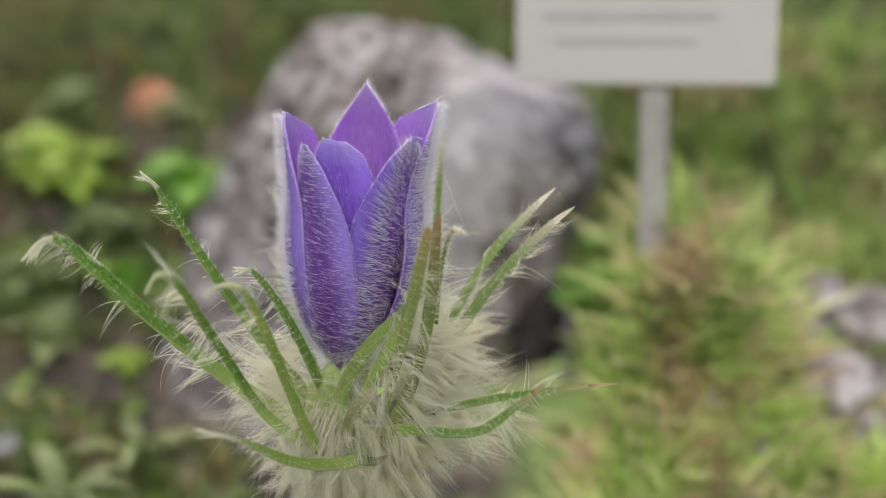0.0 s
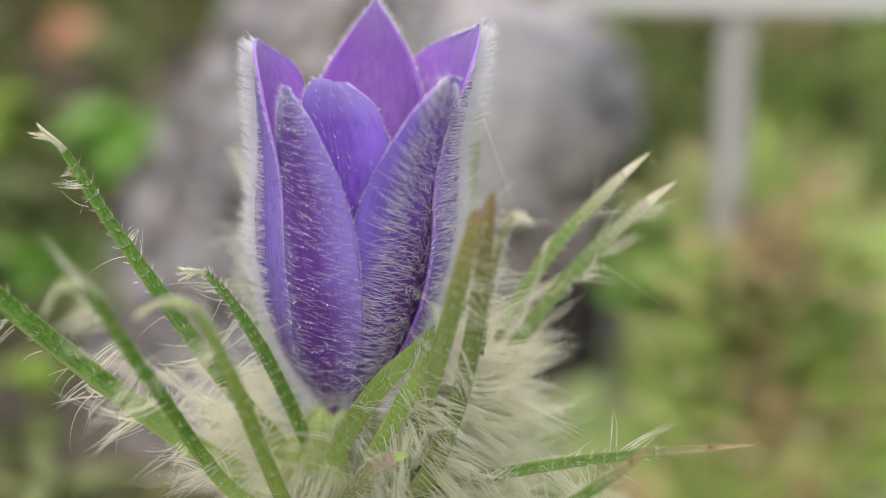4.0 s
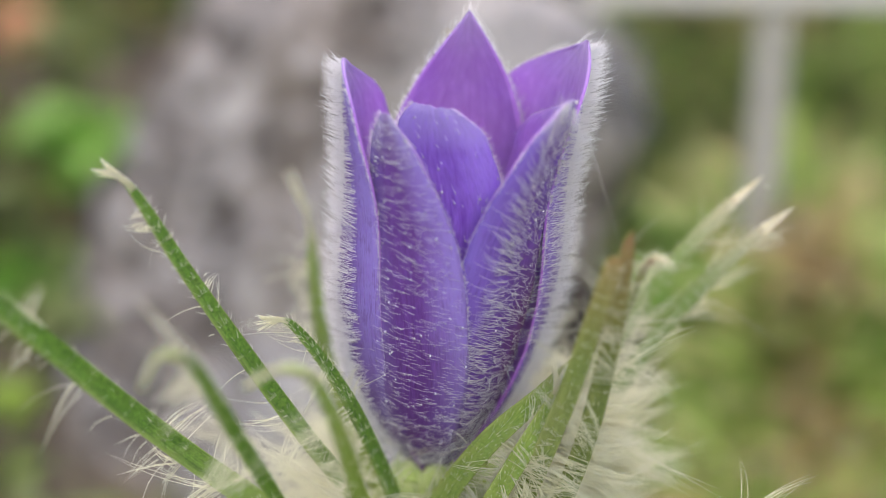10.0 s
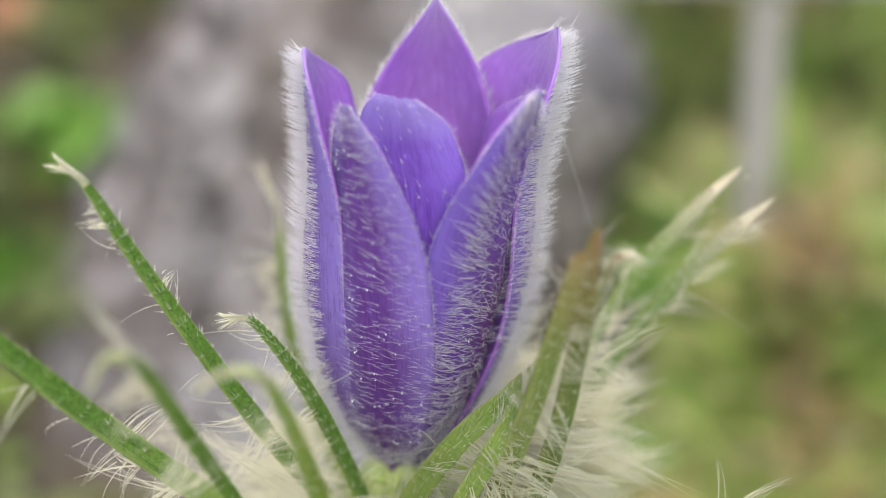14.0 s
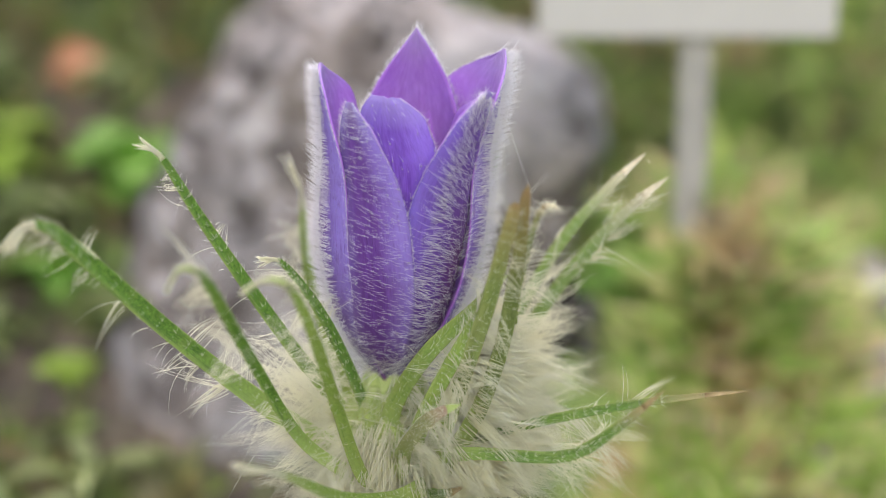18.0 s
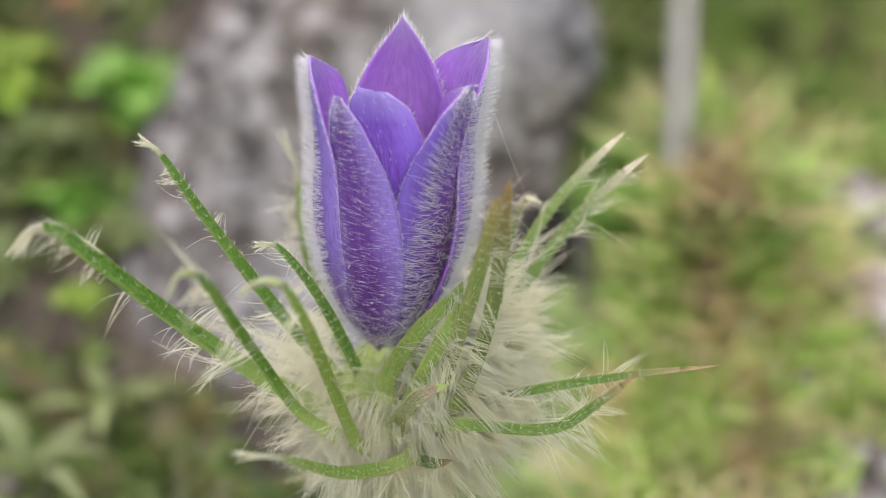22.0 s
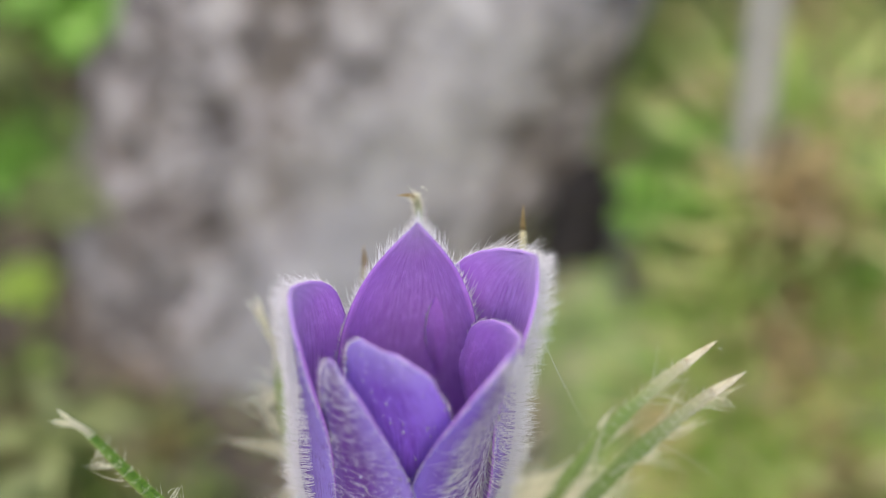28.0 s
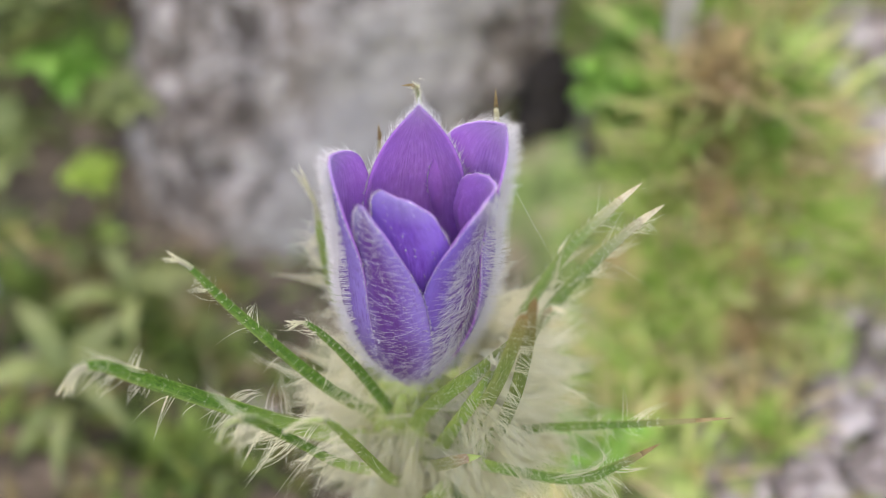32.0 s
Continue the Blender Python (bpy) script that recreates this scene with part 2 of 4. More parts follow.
def curve_points(ctrl, n):
    """A smooth line through the control points."""
    c = np.array(ctrl, float)
    c = np.vstack([2 * c[0] - c[1], c, 2 * c[-1] - c[-2]])
    seg = len(c) - 3
    out = []
    for s in np.linspace(0, seg - 1e-6, n):
        i, t = int(s), s - int(s)
        p0, p1, p2, p3 = c[i : i + 4]
        out.append(0.5 * (2 * p1 + (p2 - p0) * t + (2 * p0 - 5 * p1 + 4 * p2 - p3) * t**2 + (3 * p1 - p0 - 3 * p2 + p3) * t**3))
    return np.array(out)


def unit(a):
    return a / (np.linalg.norm(a, axis=-1, keepdims=True) + 1e-9)


def hair_mesh(roots, ways, lengths, radius=0.0045, bend=None, rings=4, taper=0.75):
    """Tapered three-sided hairs; bend is added to the way as the hair goes on."""
    n = len(roots)
    ways = unit(ways)
    bend = np.zeros((n, 3)) if bend is None else bend
    side = unit(np.cross(ways, unit(rng.normal(size=(n, 3)))))
    other = np.cross(ways, side)
    verts = np.zeros((n, rings * 3 + 1, 3))
    for k in range(rings + 1):
        s = k / rings
        mid = roots + lengths[:, None] * (ways * s + bend * s * s)
        if k == rings:
            verts[:, -1] = mid
            break
        r = radius * (1 - taper * s)
        for j in range(3):
            a = 2.0944 * j
            verts[:, k * 3 + j] = mid + r * (math.cos(a) * side + math.sin(a) * other)
    one = []
    for k in range(rings - 1):
        for j in range(3):
            one.append((k * 3 + j, k * 3 + (j + 1) % 3, (k + 1) * 3 + (j + 1) % 3, (k + 1) * 3 + j))
    base = np.arange(n) * (rings * 3 + 1)
    quads = (np.array(one)[None] + base[:, None, None]).reshape(-1, 4).tolist()
    e = (rings - 1) * 3
    tri = (np.array([(e + j, e + (j + 1) % 3, rings * 3) for j in range(3)])[None] + base[:, None, None]).reshape(-1, 3).tolist()
    return verts.reshape(-1, 3), quads + tri


# ---- the ground: a bank that rises behind the flower ----
def bank(x, y):
    rise = 0.62 * min(max(y - 6, 0), 12) + 0.10 * min(max(y - 18, 0), 60)
    z = -5.5 + rise * math.exp(-(max(abs(x) - 25, 0) / 90) ** 2) * math.exp(-(max(y - 78, 0) / 150) ** 2)
    near = math.exp(-(max(abs(y - 8) - 14, 0) / 12) ** 2)
    z += 4.0 * math.exp(-((x - 5.6) / 2.0) ** 2 - ((y - 8.5) / 2.0) ** 2)
    return z + near * (0.35 * noise.noise(Vector((x * 0.35, y * 0.35, 0))) + 0.12 * noise.noise(Vector((x * 1.3, y * 1.3, 4))))


def ground():
    fine = np.linspace(-16, 18, 100)
    xs = np.r_[-30000, -6000, -900, -200, -130, -90, -60, -40, -28, fine, 24, 30, 40, 60, 90, 130, 200, 900, 6000, 30000]
    fy = np.linspace(-8, 34, 120)
    ys = np.r_[-30000, -6000, -900, -200, -70, -30, -15, fy, 40, 60, 78, 110, 150, 200, 260, 350, 500, 900, 6000, 30000]
    verts = [(x, y, bank(x, y)) for y in ys for x in xs]
    m, n, l, b = material("soil_and_moss", 0.9)
    tc = n.new("ShaderNodeTexCoord")
    big = noise_node(n, l, tc.outputs["Object"], 28, 3, 0.6)
    mid = noise_node(n, l, tc.outputs["Object"], 120, 4, 0.65)
    soil = ramp(n, l, mid, [(0.3, (0.04, 0.032, 0.024)), (0.5, (0.09, 0.069, 0.05)), (0.7, (0.23, 0.178, 0.13))])
    moss = ramp(n, l, mid, [(0.3, (0.11, 0.15, 0.045)), (0.48, (0.32, 0.43, 0.12)), (0.66, (0.58, 0.5, 0.3))])
    xyz, side_, add, far = (n.new(k) for k in ("ShaderNodeSeparateXYZ", "ShaderNodeMapRange", "ShaderNodeMath", "ShaderNodeMath"))
    l.new(tc.outputs["Object"], xyz.inputs[0])
    side_.inputs["From Min"].default_value, side_.inputs["From Max"].default_value = -0.03, 0.05
    side_.inputs["To Min"].default_value, side_.inputs["To Max"].default_value = -0.13, 0.36
    l.new(xyz.outputs[0], side_.inputs["Value"])
    far.operation, far.inputs[1].default_value = "MULTIPLY_ADD", 0.7
    l.new(noise_node(n, l, tc.outputs["Object"], 1.6, 3), far.inputs[0])
    dist, close, local = n.new("ShaderNodeVectorMath"), n.new("ShaderNodeMapRange"), n.new("ShaderNodeMath")
    dist.operation = "LENGTH"
    l.new(tc.outputs["Object"], dist.inputs[0])
    close.inputs["From Min"].default_value, close.inputs["From Max"].default_value = 0.18, 0.5
    close.inputs["To Min"].default_value, close.inputs["To Max"].default_value = 1.0, 0.0
    l.new(dist.outputs["Value"], close.inputs["Value"])
    local.operation = "MULTIPLY"
    l.new(side_.outputs[0], local.inputs[0])
    l.new(close.outputs[0], local.inputs[1])
    bare, both = n.new("ShaderNodeMapRange"), n.new("ShaderNodeMath")
    bare.inputs["From Min"].default_value, bare.inputs["From Max"].default_value = 0.0, 0.056
    bare.inputs["To Min"].default_value, bare.inputs["To Max"].default_value = -0.4, 0.0
    l.new(xyz.outputs[1], bare.inputs["Value"])
    both.operation = "MULTIPLY_ADD"
    l.new(bare.outputs[0], both.inputs[0])
    l.new(close.outputs[0], both.inputs[1])
    l.new(local.outputs[0], both.inputs[2])
    l.new(both.outputs[0], far.inputs[2])
    add.operation = "ADD"
    l.new(far.outputs[0], add.inputs[0])
    l.new(big, add.inputs[1])
    l.new(mix(n, l, ramp(n, l, add.outputs[0], [(0.78, (0, 0, 0)), (0.96, (1, 1, 1))]), soil, moss), b.inputs["Base Color"])
    bump(n, l, b, mid, 0.8, 0.003)
    tagged(part("ground", verts, grid_faces(len(ys), len(xs)), m), "brown soil bank with patches of moss", "ground", kind="structure")


ground()


# ---- the boulder and stones ----
def stone_material(name, cols, scale, wash=None):
    m, n, l, b = material(name, 0.85)
    tc = n.new("ShaderNodeTexCoord")
    a = noise_node(n, l, tc.outputs["Object"], scale, 5, 0.66)
    c = noise_node(n, l, tc.outputs["Object"], scale * 0.3, 4, 0.66)
    col = ramp(n, l, a, [(0.36, cols[0]), (0.47, cols[1]), (0.6, cols[2])])
    col = mix(n, l, ramp(n, l, c, [(0.43, (0, 0, 0)), (0.6, (0.85, 0.85, 0.85))]), col, cols[3])
    spots = noise_node(n, l, tc.outputs["Object"], scale * 0.6, 4, 0.7)
    col = mix(n, l, ramp(n, l, spots, [(0.42, (0.75, 0.75, 0.75)), (0.49, (0, 0, 0))]), col, tuple(0.28 * q for q in cols[3]))
    col = mix(n, l, ramp(n, l, spots, [(0.53, (0, 0, 0)), (0.6, (0.85, 0.85, 0.85))]), col, tuple(1.2 * q for q in cols[2]))
    if wash:  # a pale lime wash that runs down the face: direction across it, offset and half width in metres
        dot, add, far = n.new("ShaderNodeVectorMath"), n.new("ShaderNodeMath"), n.new("ShaderNodeMath")
        dot.operation, add.operation, far.operation = "DOT_PRODUCT", "MULTIPLY_ADD", "ABSOLUTE"
        dot.inputs[1].default_value = wash[0]
        l.new(tc.outputs["Object"], dot.inputs[0])
        l.new(noise_node(n, l, tc.outputs["Object"], 90, 4, 0.65), add.inputs[0])
        add.inputs[1].default_value = 0.03
        l.new(dot.outputs["Value"], add.inputs[2])
        shift = n.new("ShaderNodeMath")
        shift.operation, shift.inputs[1].default_value = "SUBTRACT", wash[1] + 0.015
        l.new(add.outputs[0], shift.inputs[0])
        l.new(shift.outputs[0], far.inputs[0])
        wide = n.new("ShaderNodeMapRange")
        wide.inputs["From Max"].default_value = 2 * wash[2]
        l.new(far.outputs[0], wide.inputs["Value"])
        col = mix(n, l, ramp(n, l, wide.outputs[0], [(0.2, (0.55, 0.55, 0.55)), (0.7, (0, 0, 0))]), col, (0.5, 0.475, 0.465))
    l.new(col, b.inputs["Base Color"])
    bump(n, l, b, a, 0.7, 0.002)
    return m


def plain(name, col, rough, vary=0.12, scale=150):
    m, n, l, b = material(name, rough)
    tc = n.new("ShaderNodeTexCoord")
    f = noise_node(n, l, tc.outputs["Object"], scale, 4)
    l.new(ramp(n, l, f, [(0.3, tuple(c * (1 - vary) for c in col)), (0.7, col)]), b.inputs["Base Color"])
    bump(n, l, b, f, 0.15, 0.0005)
    return m


ROCK = stone_material("grey_limestone", [(0.02, 0.017, 0.015), (0.11, 0.092, 0.082), (0.4, 0.365, 0.35), (0.2, 0.16, 0.13)], 270, ((0.877, 0.0, -0.481), 0.005, 0.012))
PALE_STONE = stone_material("pale_stone", [(0.12, 0.09, 0.085), (0.29, 0.245, 0.235), (0.48, 0.435, 0.43), (0.34, 0.28, 0.26)], 130)


def ball(level):
    bm = bmesh.new()
    bmesh.ops.create_icosphere(bm, subdivisions=level, radius=1)
    v = np.array([p.co[:] for p in bm.verts])
    f = [[p.index for p in q.verts] for q in bm.faces]
    bm.free()
    return v, f


BALL5, BALL3, BALL2 = ball(6), ball(3), ball(2)


# the boulder's slanting left and right edges, by height
ROCK_Z = (-7.0, -3.7, -2.5, -1.0, 0.3, 1.2, 1.9, 2.4, 3.1)
ROCK_LEFT = (-6.2, -5.8, -5.5, -5.0, -4.3, -3.8, -3.4, -3.1, -2.6)
ROCK_RIGHT = (2.2, 2.4, 2.9, 3.4, 3.65, 3.3, 2.5, 1.7, -0.2)


def boulder():
    v, f = BALL5
    out = []
    for d in v:
        s = 1 / (abs(d[0]) ** 3.2 + abs(d[1]) ** 3.2 + abs(d[2]) ** 3.2) ** (1 / 3.2)
        q = d * s
        z = -1.9 + 5.0 * q[2]
        left, right = np.interp(z, ROCK_Z, ROCK_LEFT), np.interp(z, ROCK_Z, ROCK_RIGHT)
        across = q[0] / max(0.05, (1 - min(abs(q[2]), 1) ** 3.2) ** (1 / 3.2))
        p = np.array(((left + right) / 2 + across * (right - left) / 2, 12.2 + 3.0 * q[1] + (0.6 if q[2] > 0 else 3.4) * q[2], z))
        w = Vector(p)
        h = 0.35 * noise.noise(w * 0.28) + 0.2 * noise.noise(w * 0.8) + 0.16 * noise.noise(w * 2.1) - 0.28 * max(0, noise.noise(w * 1.4 + Vector((9, 3, 1))) - 0.15)
        hollow = math.exp(-((p[0] - 2.4) ** 2 + (p[1] - 8.3) ** 2 + 0.5 * (p[2] + 3.5) ** 2) / 1.1)
        out.append(p + d * h + V(-0.3, 1.4, 0.2) * hollow)
    return tagged(part("boulder", out, f, ROCK), "weathered grey limestone boulder with pits, behind the flower", "rock")


boulder()


def stone(at, size, seed, mat, label, group="", squash=0.68, name="stone"):
    v, f = BALL3
    off = Vector((seed * 3.1, seed * 1.7, 0))
    out = []
    for d in v:
        h = 1 + 0.55 * noise.noise(Vector(d) * 1.3 + off) + 0.3 * noise.noise(Vector(d) * 2.8 + off) - 0.25 * abs(noise.noise(Vector(d) * 2.2 - off)) + 0.1 * noise.noise(Vector(d) * 6 + off)
        out.append((d[0] * size * h * 1.2, d[1] * size * h, d[2] * size * h * squash))
    x, y = at
    return tagged(part(name, np.array(out) + V(x, y, bank(x, y) + 0.25 * size), f, mat, at=(x, y, bank(x, y))), label, "stone", group)


for k, (x, y, s) in enumerate([(8.3, 10.6, 0.75), (9.4, 10.2, 0.85), (8.4, 8.4, 0.8), (9.3, 7.6, 0.7), (7.7, 6.0, 0.75), (8.6, 4.9, 0.9), (7.4, 4.0, 0.7), (9.6, 5.8, 0.7), (9.6, 3.4, 0.9), (9.4, 10.8, 0.5), (10.8, 12.6, 0.8), (10.6, 9.6, 0.7), (8.1, 3.2, 0.5), (8.9, 6.9, 0.45), (9.0, 2.4, 0.6), (10.4, 4.6, 0.6), (8.2, 5.6, 0.4), (7.0, 3.6, 0.6), (7.5, 5.2, 0.6), (6.4, 2.2, 0.5), (7.7, 2.2, 0.65), (7.3, 4.6, 0.4), (6.8, 2.9, 0.3), (10.9, 17.0, 0.6), (12.0, 16.5, 0.8)]):
    stone((x, y), s, k, PALE_STONE, "pale pinkish stone lying in the grass", "pale stones beside the bank")
r = np.random.default_rng(61)
gv, gf = [], []
for k in range(1100):
    x, y, q = r.uniform(4.6, 12), r.uniform(0.5, 10.5), 0.06 + 0.26 * r.uniform() ** 2.5
    if noise.noise(Vector((x * 0.5, y * 0.5, 2))) < r.uniform(-0.3, 0.15):
        continue
    turn = r.normal(1, 0.25, 3)
    gf += [[e + len(gv) * len(BALL2[0]) for e in g] for g in BALL2[1]]
    gv.append(np.array([d * turn * q * (1 + 0.3 * noise.noise(Vector(d) * 1.5 + Vector((k, 0, 0)))) for d in BALL2[0]]) + V(x, y, bank(x, y) + 0.3 * q))
tagged(part("gravel", np.vstack(gv), gf, PALE_STONE), "fine pinkish gravel on the soil", "gravel", kind="stuff")
# near-black lumps added in place of the shadow between boulder and slab
GAP_SHADE = plain("dark_gap_shade", (0.05, 0.04, 0.034), 0.95, 0.8, 200)
shade_lumps = holder("gap_shade_lumps", (2.72, 9.2, bank(2.72, 9.2)), "near-black lumps standing in for the shadow in the gap beside the boulder", "soil")
for k, (x, y, z, q) in enumerate([(2.6, 9.3, -3.9, 0.62), (2.95, 9.2, -3.7, 0.5), (2.5, 9.5, -3.1, 0.6), (2.85, 9.5, -2.9, 0.55), (2.65, 9.7, -2.35, 0.52), (2.95, 9.6, -2.2, 0.38), (2.35, 9.2, -4.2, 0.45)]):
    lump = [V(x, y, z) + q * d * (1 + 0.5 * noise.noise(Vector(d) * 1.8 + Vector((k, 0, 0))) + 0.25 * noise.noise(Vector(d) * 4.5 + Vector((0, k, 0)))) for d in BALL3[0]]
    part("clod", lump, BALL3[1], GAP_SHADE, shade_lumps)
slab = [(3.2 + 0.16 * d[0] * (1 + 0.3 * noise.noise(Vector(d) * 2)), 9.0 + 1.1 * d[1] * (1 + 0.2 * noise.noise(Vector(d) * 3)), -3.0 + 1.2 * d[2] * (1 + 0.2 * noise.noise(Vector(d) * 2.5))) for d in BALL3[0]]
tagged(part("stone_slab", slab, BALL3[1], ROCK), "thin grey stone slab standing beside a dark gap", "stone")
for k, (x, y, s) in enumerate([(-7.2, 6.0, 0.45), (-8.3, 7.2, 0.4), (-3.0, 4.6, 0.35)]):
    stone((x, y), s, 40 + k, ROCK if k % 2 else PALE_STONE, "small grey stone on the soil", "small stones round the flower")

m, n, l, b = material("orange_clay", 0.8)
tc = n.new("ShaderNodeTexCoord")
l.new(ramp(n, l, noise_node(n, l, tc.outputs["Object"], 200, 4), [(0.35, (0.42, 0.17, 0.08)), (0.65, (0.7, 0.33, 0.2))]), b.inputs["Base Color"])
CLAY = m
stone((-7.25, 16.3), 0.62, 77, CLAY, "orange clay fragment lying among the weeds", squash=0.8, name="clay_fragment")


# ---- the plant label ----
def box(lo, hi, bevel=0.0):
    bm = bmesh.new()
    bmesh.ops.create_cube(bm, size=1)
    for v in bm.verts:
        v.co = Vector([(a + c) / 2 + (c - a) * t for a, c, t in zip(lo, hi, v.co)])
    if bevel:
        bmesh.ops.bevel(bm, geom=bm.edges[:], offset=bevel, segments=2, affect="EDGES")
    v = np.array([p.co[:] for p in bm.verts])
    f = [[p.index for p in q.verts] for q in bm.faces]
    bm.free()
    return v, f


WHITE = plain("label_white", (0.5, 0.475, 0.44), 0.4, 0.05)
GREY = plain("stake_grey", (0.38, 0.36, 0.32), 0.7, 0.25)
INK = plain("label_ink", (0.43, 0.41, 0.385), 0.6)
sign = holder("plant_label", (4.78, 8.05, bank(4.78, 8.05)), "white rectangular plant label on a grey stake, in the grass", "sign")
v, f = box((2.15, 7.75, 2.82), (6.98, 7.9, 5.85), 0.05)
part("plate", v, f, WHITE, sign, "white printed plate", False)
v, f = box((4.5, 7.95, bank(4.78, 8.05) - 0.6), (5.03, 8.15, 4.6), 0.05)
part("stake", v, f, GREY, sign, "weathered grey stake", False)
for z, x0, x1, h in ((5.15, 3.1, 6.0, 0.2), (4.6, 3.3, 5.7, 0.14), (4.15, 2.7, 5.9, 0.14), (3.68, 2.9, 5.5, 0.1)):
    v, f = box((x0, 7.7, z - h / 2), (x1, 7.748, z + h / 2))
    part("print_line", v, f, INK, sign, "grey line of print", False)


# ---- grass and weeds ----
def blade_mesh(roots, ways, lengths, widths, droop):
    """Flat tapered blades that bend over."""
    n = len(roots)
    side = unit(np.cross(ways, unit(rng.normal(size=(n, 3)))))
    verts = np.zeros((n, 9, 3))
    for k in range(4):
        s = k / 4
        mid = roots + lengths[:, None] * (ways * s + droop * s * s)
        w = widths[:, None] * (1, 0.95, 0.8, 0.5)[k]
        verts[:, 2 * k], verts[:, 2 * k + 1] = mid - side * w, mid + side * w
    verts[:, 8] = roots + lengths[:, None] * (ways + droop)
    base = np.arange(n) * 9
    q = (np.array([(0, 1, 3, 2), (2, 3, 5, 4), (4, 5, 7, 6)])[None] + base[:, None, None]).reshape(-1, 4).tolist()
    t = (np.array([(6, 7, 8)])[None] + base[:, None, None]).reshape(-1, 3).tolist()
    return verts.reshape(-1, 3), q + t


def stuff_material(name, stops, dry, dark, through=0.3):
    """Blades of mixed colour, in patches of fresh, dry and dull dark ones."""
    m, n, l, b = material(name, 0.6)
    geo = n.new("ShaderNodeNewGeometry")
    c = ramp(n, l, geo.outputs["Random Per Island"], stops)
    tc = n.new("ShaderNodeTexCoord")
    c = mix(n, l, ramp(n, l, noise_node(n, l, tc.outputs["Object"], 62, 3), [(0.48, (0, 0, 0)), (0.61, (0.66, 0.66, 0.66))]), c, dry)
    c = mix(n, l, ramp(n, l, noise_node(n, l, tc.outputs["Object"], 88, 2, 0.5, (1.0, 1.0, 1.3)), [(0.56, (0, 0, 0)), (0.66, (0.6, 0.6, 0.6))]), c, dark)
    l.new(c, b.inputs["Base Color"])
    see_through(n, l, b, c, through)
    return m


GRASS = stuff_material("grass_blades", [(0.0, (0.34, 0.51, 0.1)), (0.35, (0.5, 0.68, 0.16)), (0.68, (0.68, 0.8, 0.27)), (1.0, (0.82, 0.64, 0.42))], (0.78, 0.5, 0.37), (0.2, 0.17, 0.08))
OLIVE_GRASS = stuff_material("olive_grass", [(0.0, (0.18, 0.3, 0.055)), (0.4, (0.33, 0.48, 0.11)), (0.8, (0.5, 0.6, 0.18)), (1.0, (0.64, 0.48, 0.29))], (0.62, 0.42, 0.28), (0.13, 0.115, 0.05))
DARK_WEED = stuff_material("dark_weeds", [(0.0, (0.05, 0.08, 0.022)), (0.5, (0.12, 0.18, 0.045)), (0.85, (0.24, 0.33, 0.08)), (1.0, (0.3, 0.19, 0.1))], (0.22, 0.14, 0.08), (0.06, 0.06, 0.03))
WEED = stuff_material("weed_leaves", [(0.0, (0.07, 0.11, 0.03)), (0.5, (0.17, 0.25, 0.06)), (0.85, (0.32, 0.43, 0.1)), (1.0, (0.36, 0.23, 0.12))], (0.27, 0.18, 0.1), (0.06, 0.06, 0.03))


def scatter(name, count, xr, yr, length, width, mat, label, seed, keep=lambda x, y: True, flat=0.5):
    r = np.random.default_rng(seed)
    pts = []
    while len(pts) < count:
        x, y = r.uniform(*xr), r.uniform(*yr)
        if keep(x, y) and noise.noise(Vector((x * 0.5, y * 0.5, seed))) > r.uniform(-0.6, 0.25):
            pts.append((x, y, bank(x, y) - 0.05))
    pts = np.array(pts)
    n = len(pts)
    ways = unit(np.c_[r.normal(0, flat, n), r.normal(0, flat, n), np.ones(n)])
    droop = np.c_[r.normal(0, 0.25, n), r.normal(0, 0.25, n), r.uniform(-0.4, 0, n)]
    v, f = blade_mesh(pts, ways, r.uniform(*length, n), r.uniform(*width, n), droop)
    tagged(part(name, v, f, mat), label, "grass", kind="stuff")


def thicket(x, y):
    """Uneven outline of the weeds behind the boulder."""
    return off_rock(x, y) and math.hypot(x + 7.2, y - 15.4) > 1.1 and (x / 15) ** 2 + ((y - 22) / 12) ** 2 < 1 + 1.1 * noise.noise(Vector((x * 0.12, y * 0.12, 8)))


def off_rock(x, y):
    return not (-5.6 < x < 3.5 and 7.5 < y < 16)


def off_stones(x, y):
    """Bare patches of pale stones in the grass."""
    wob = 0.5 * noise.noise(Vector((x * 0.9, y * 0.9, 3)))
    return off_rock(x, y) and (y > 5.3 or noise.noise(Vector((x * 0.9, y * 0.9, 7))) > 0.1) and not (x < 3.7 and y > 4.6) and math.hypot(x - 3.9, y - 8.3) > 0.9 and all(((x - a) / c) ** 2 + ((y - b) / d) ** 2 > 1 + wob for a, b, c, d in ((9.2, 10.4, 1.7, 0.9), (8.6, 7.6, 1.1, 1.0), (8.3, 4.6, 1.4, 1.6), (7.6, 2.8, 1.6, 1.0)))


scatter("grass", 9500, (2.6, 15), (2.6, 7.9), (0.7, 2.0), (0.04, 0.1), GRASS, "short yellow-green grass with dry blades", 3, off_stones, 0.7)
scatter("grass_beside", 6500, (3.0, 22), (7.7, 18), (0.8, 2.2), (0.05, 0.11), OLIVE_GRASS, "olive grass with dry blades beside the boulder", 13, off_stones, 0.6)
scatter("grass_tuft", 700, (3.9, 6.3), (6.9, 7.7), (1.1, 2.1), (0.07, 0.14), OLIVE_GRASS, "taller olive grass round the foot of the plant label", 23, off_stones, 0.7)
scatter("grass_behind", 8000, (-26, 28), (13, 42), (0.8, 2.4), (0.05, 0.12), DARK_WEED, "dark olive grass and weeds behind the boulder", 4, thicket, 0.7)
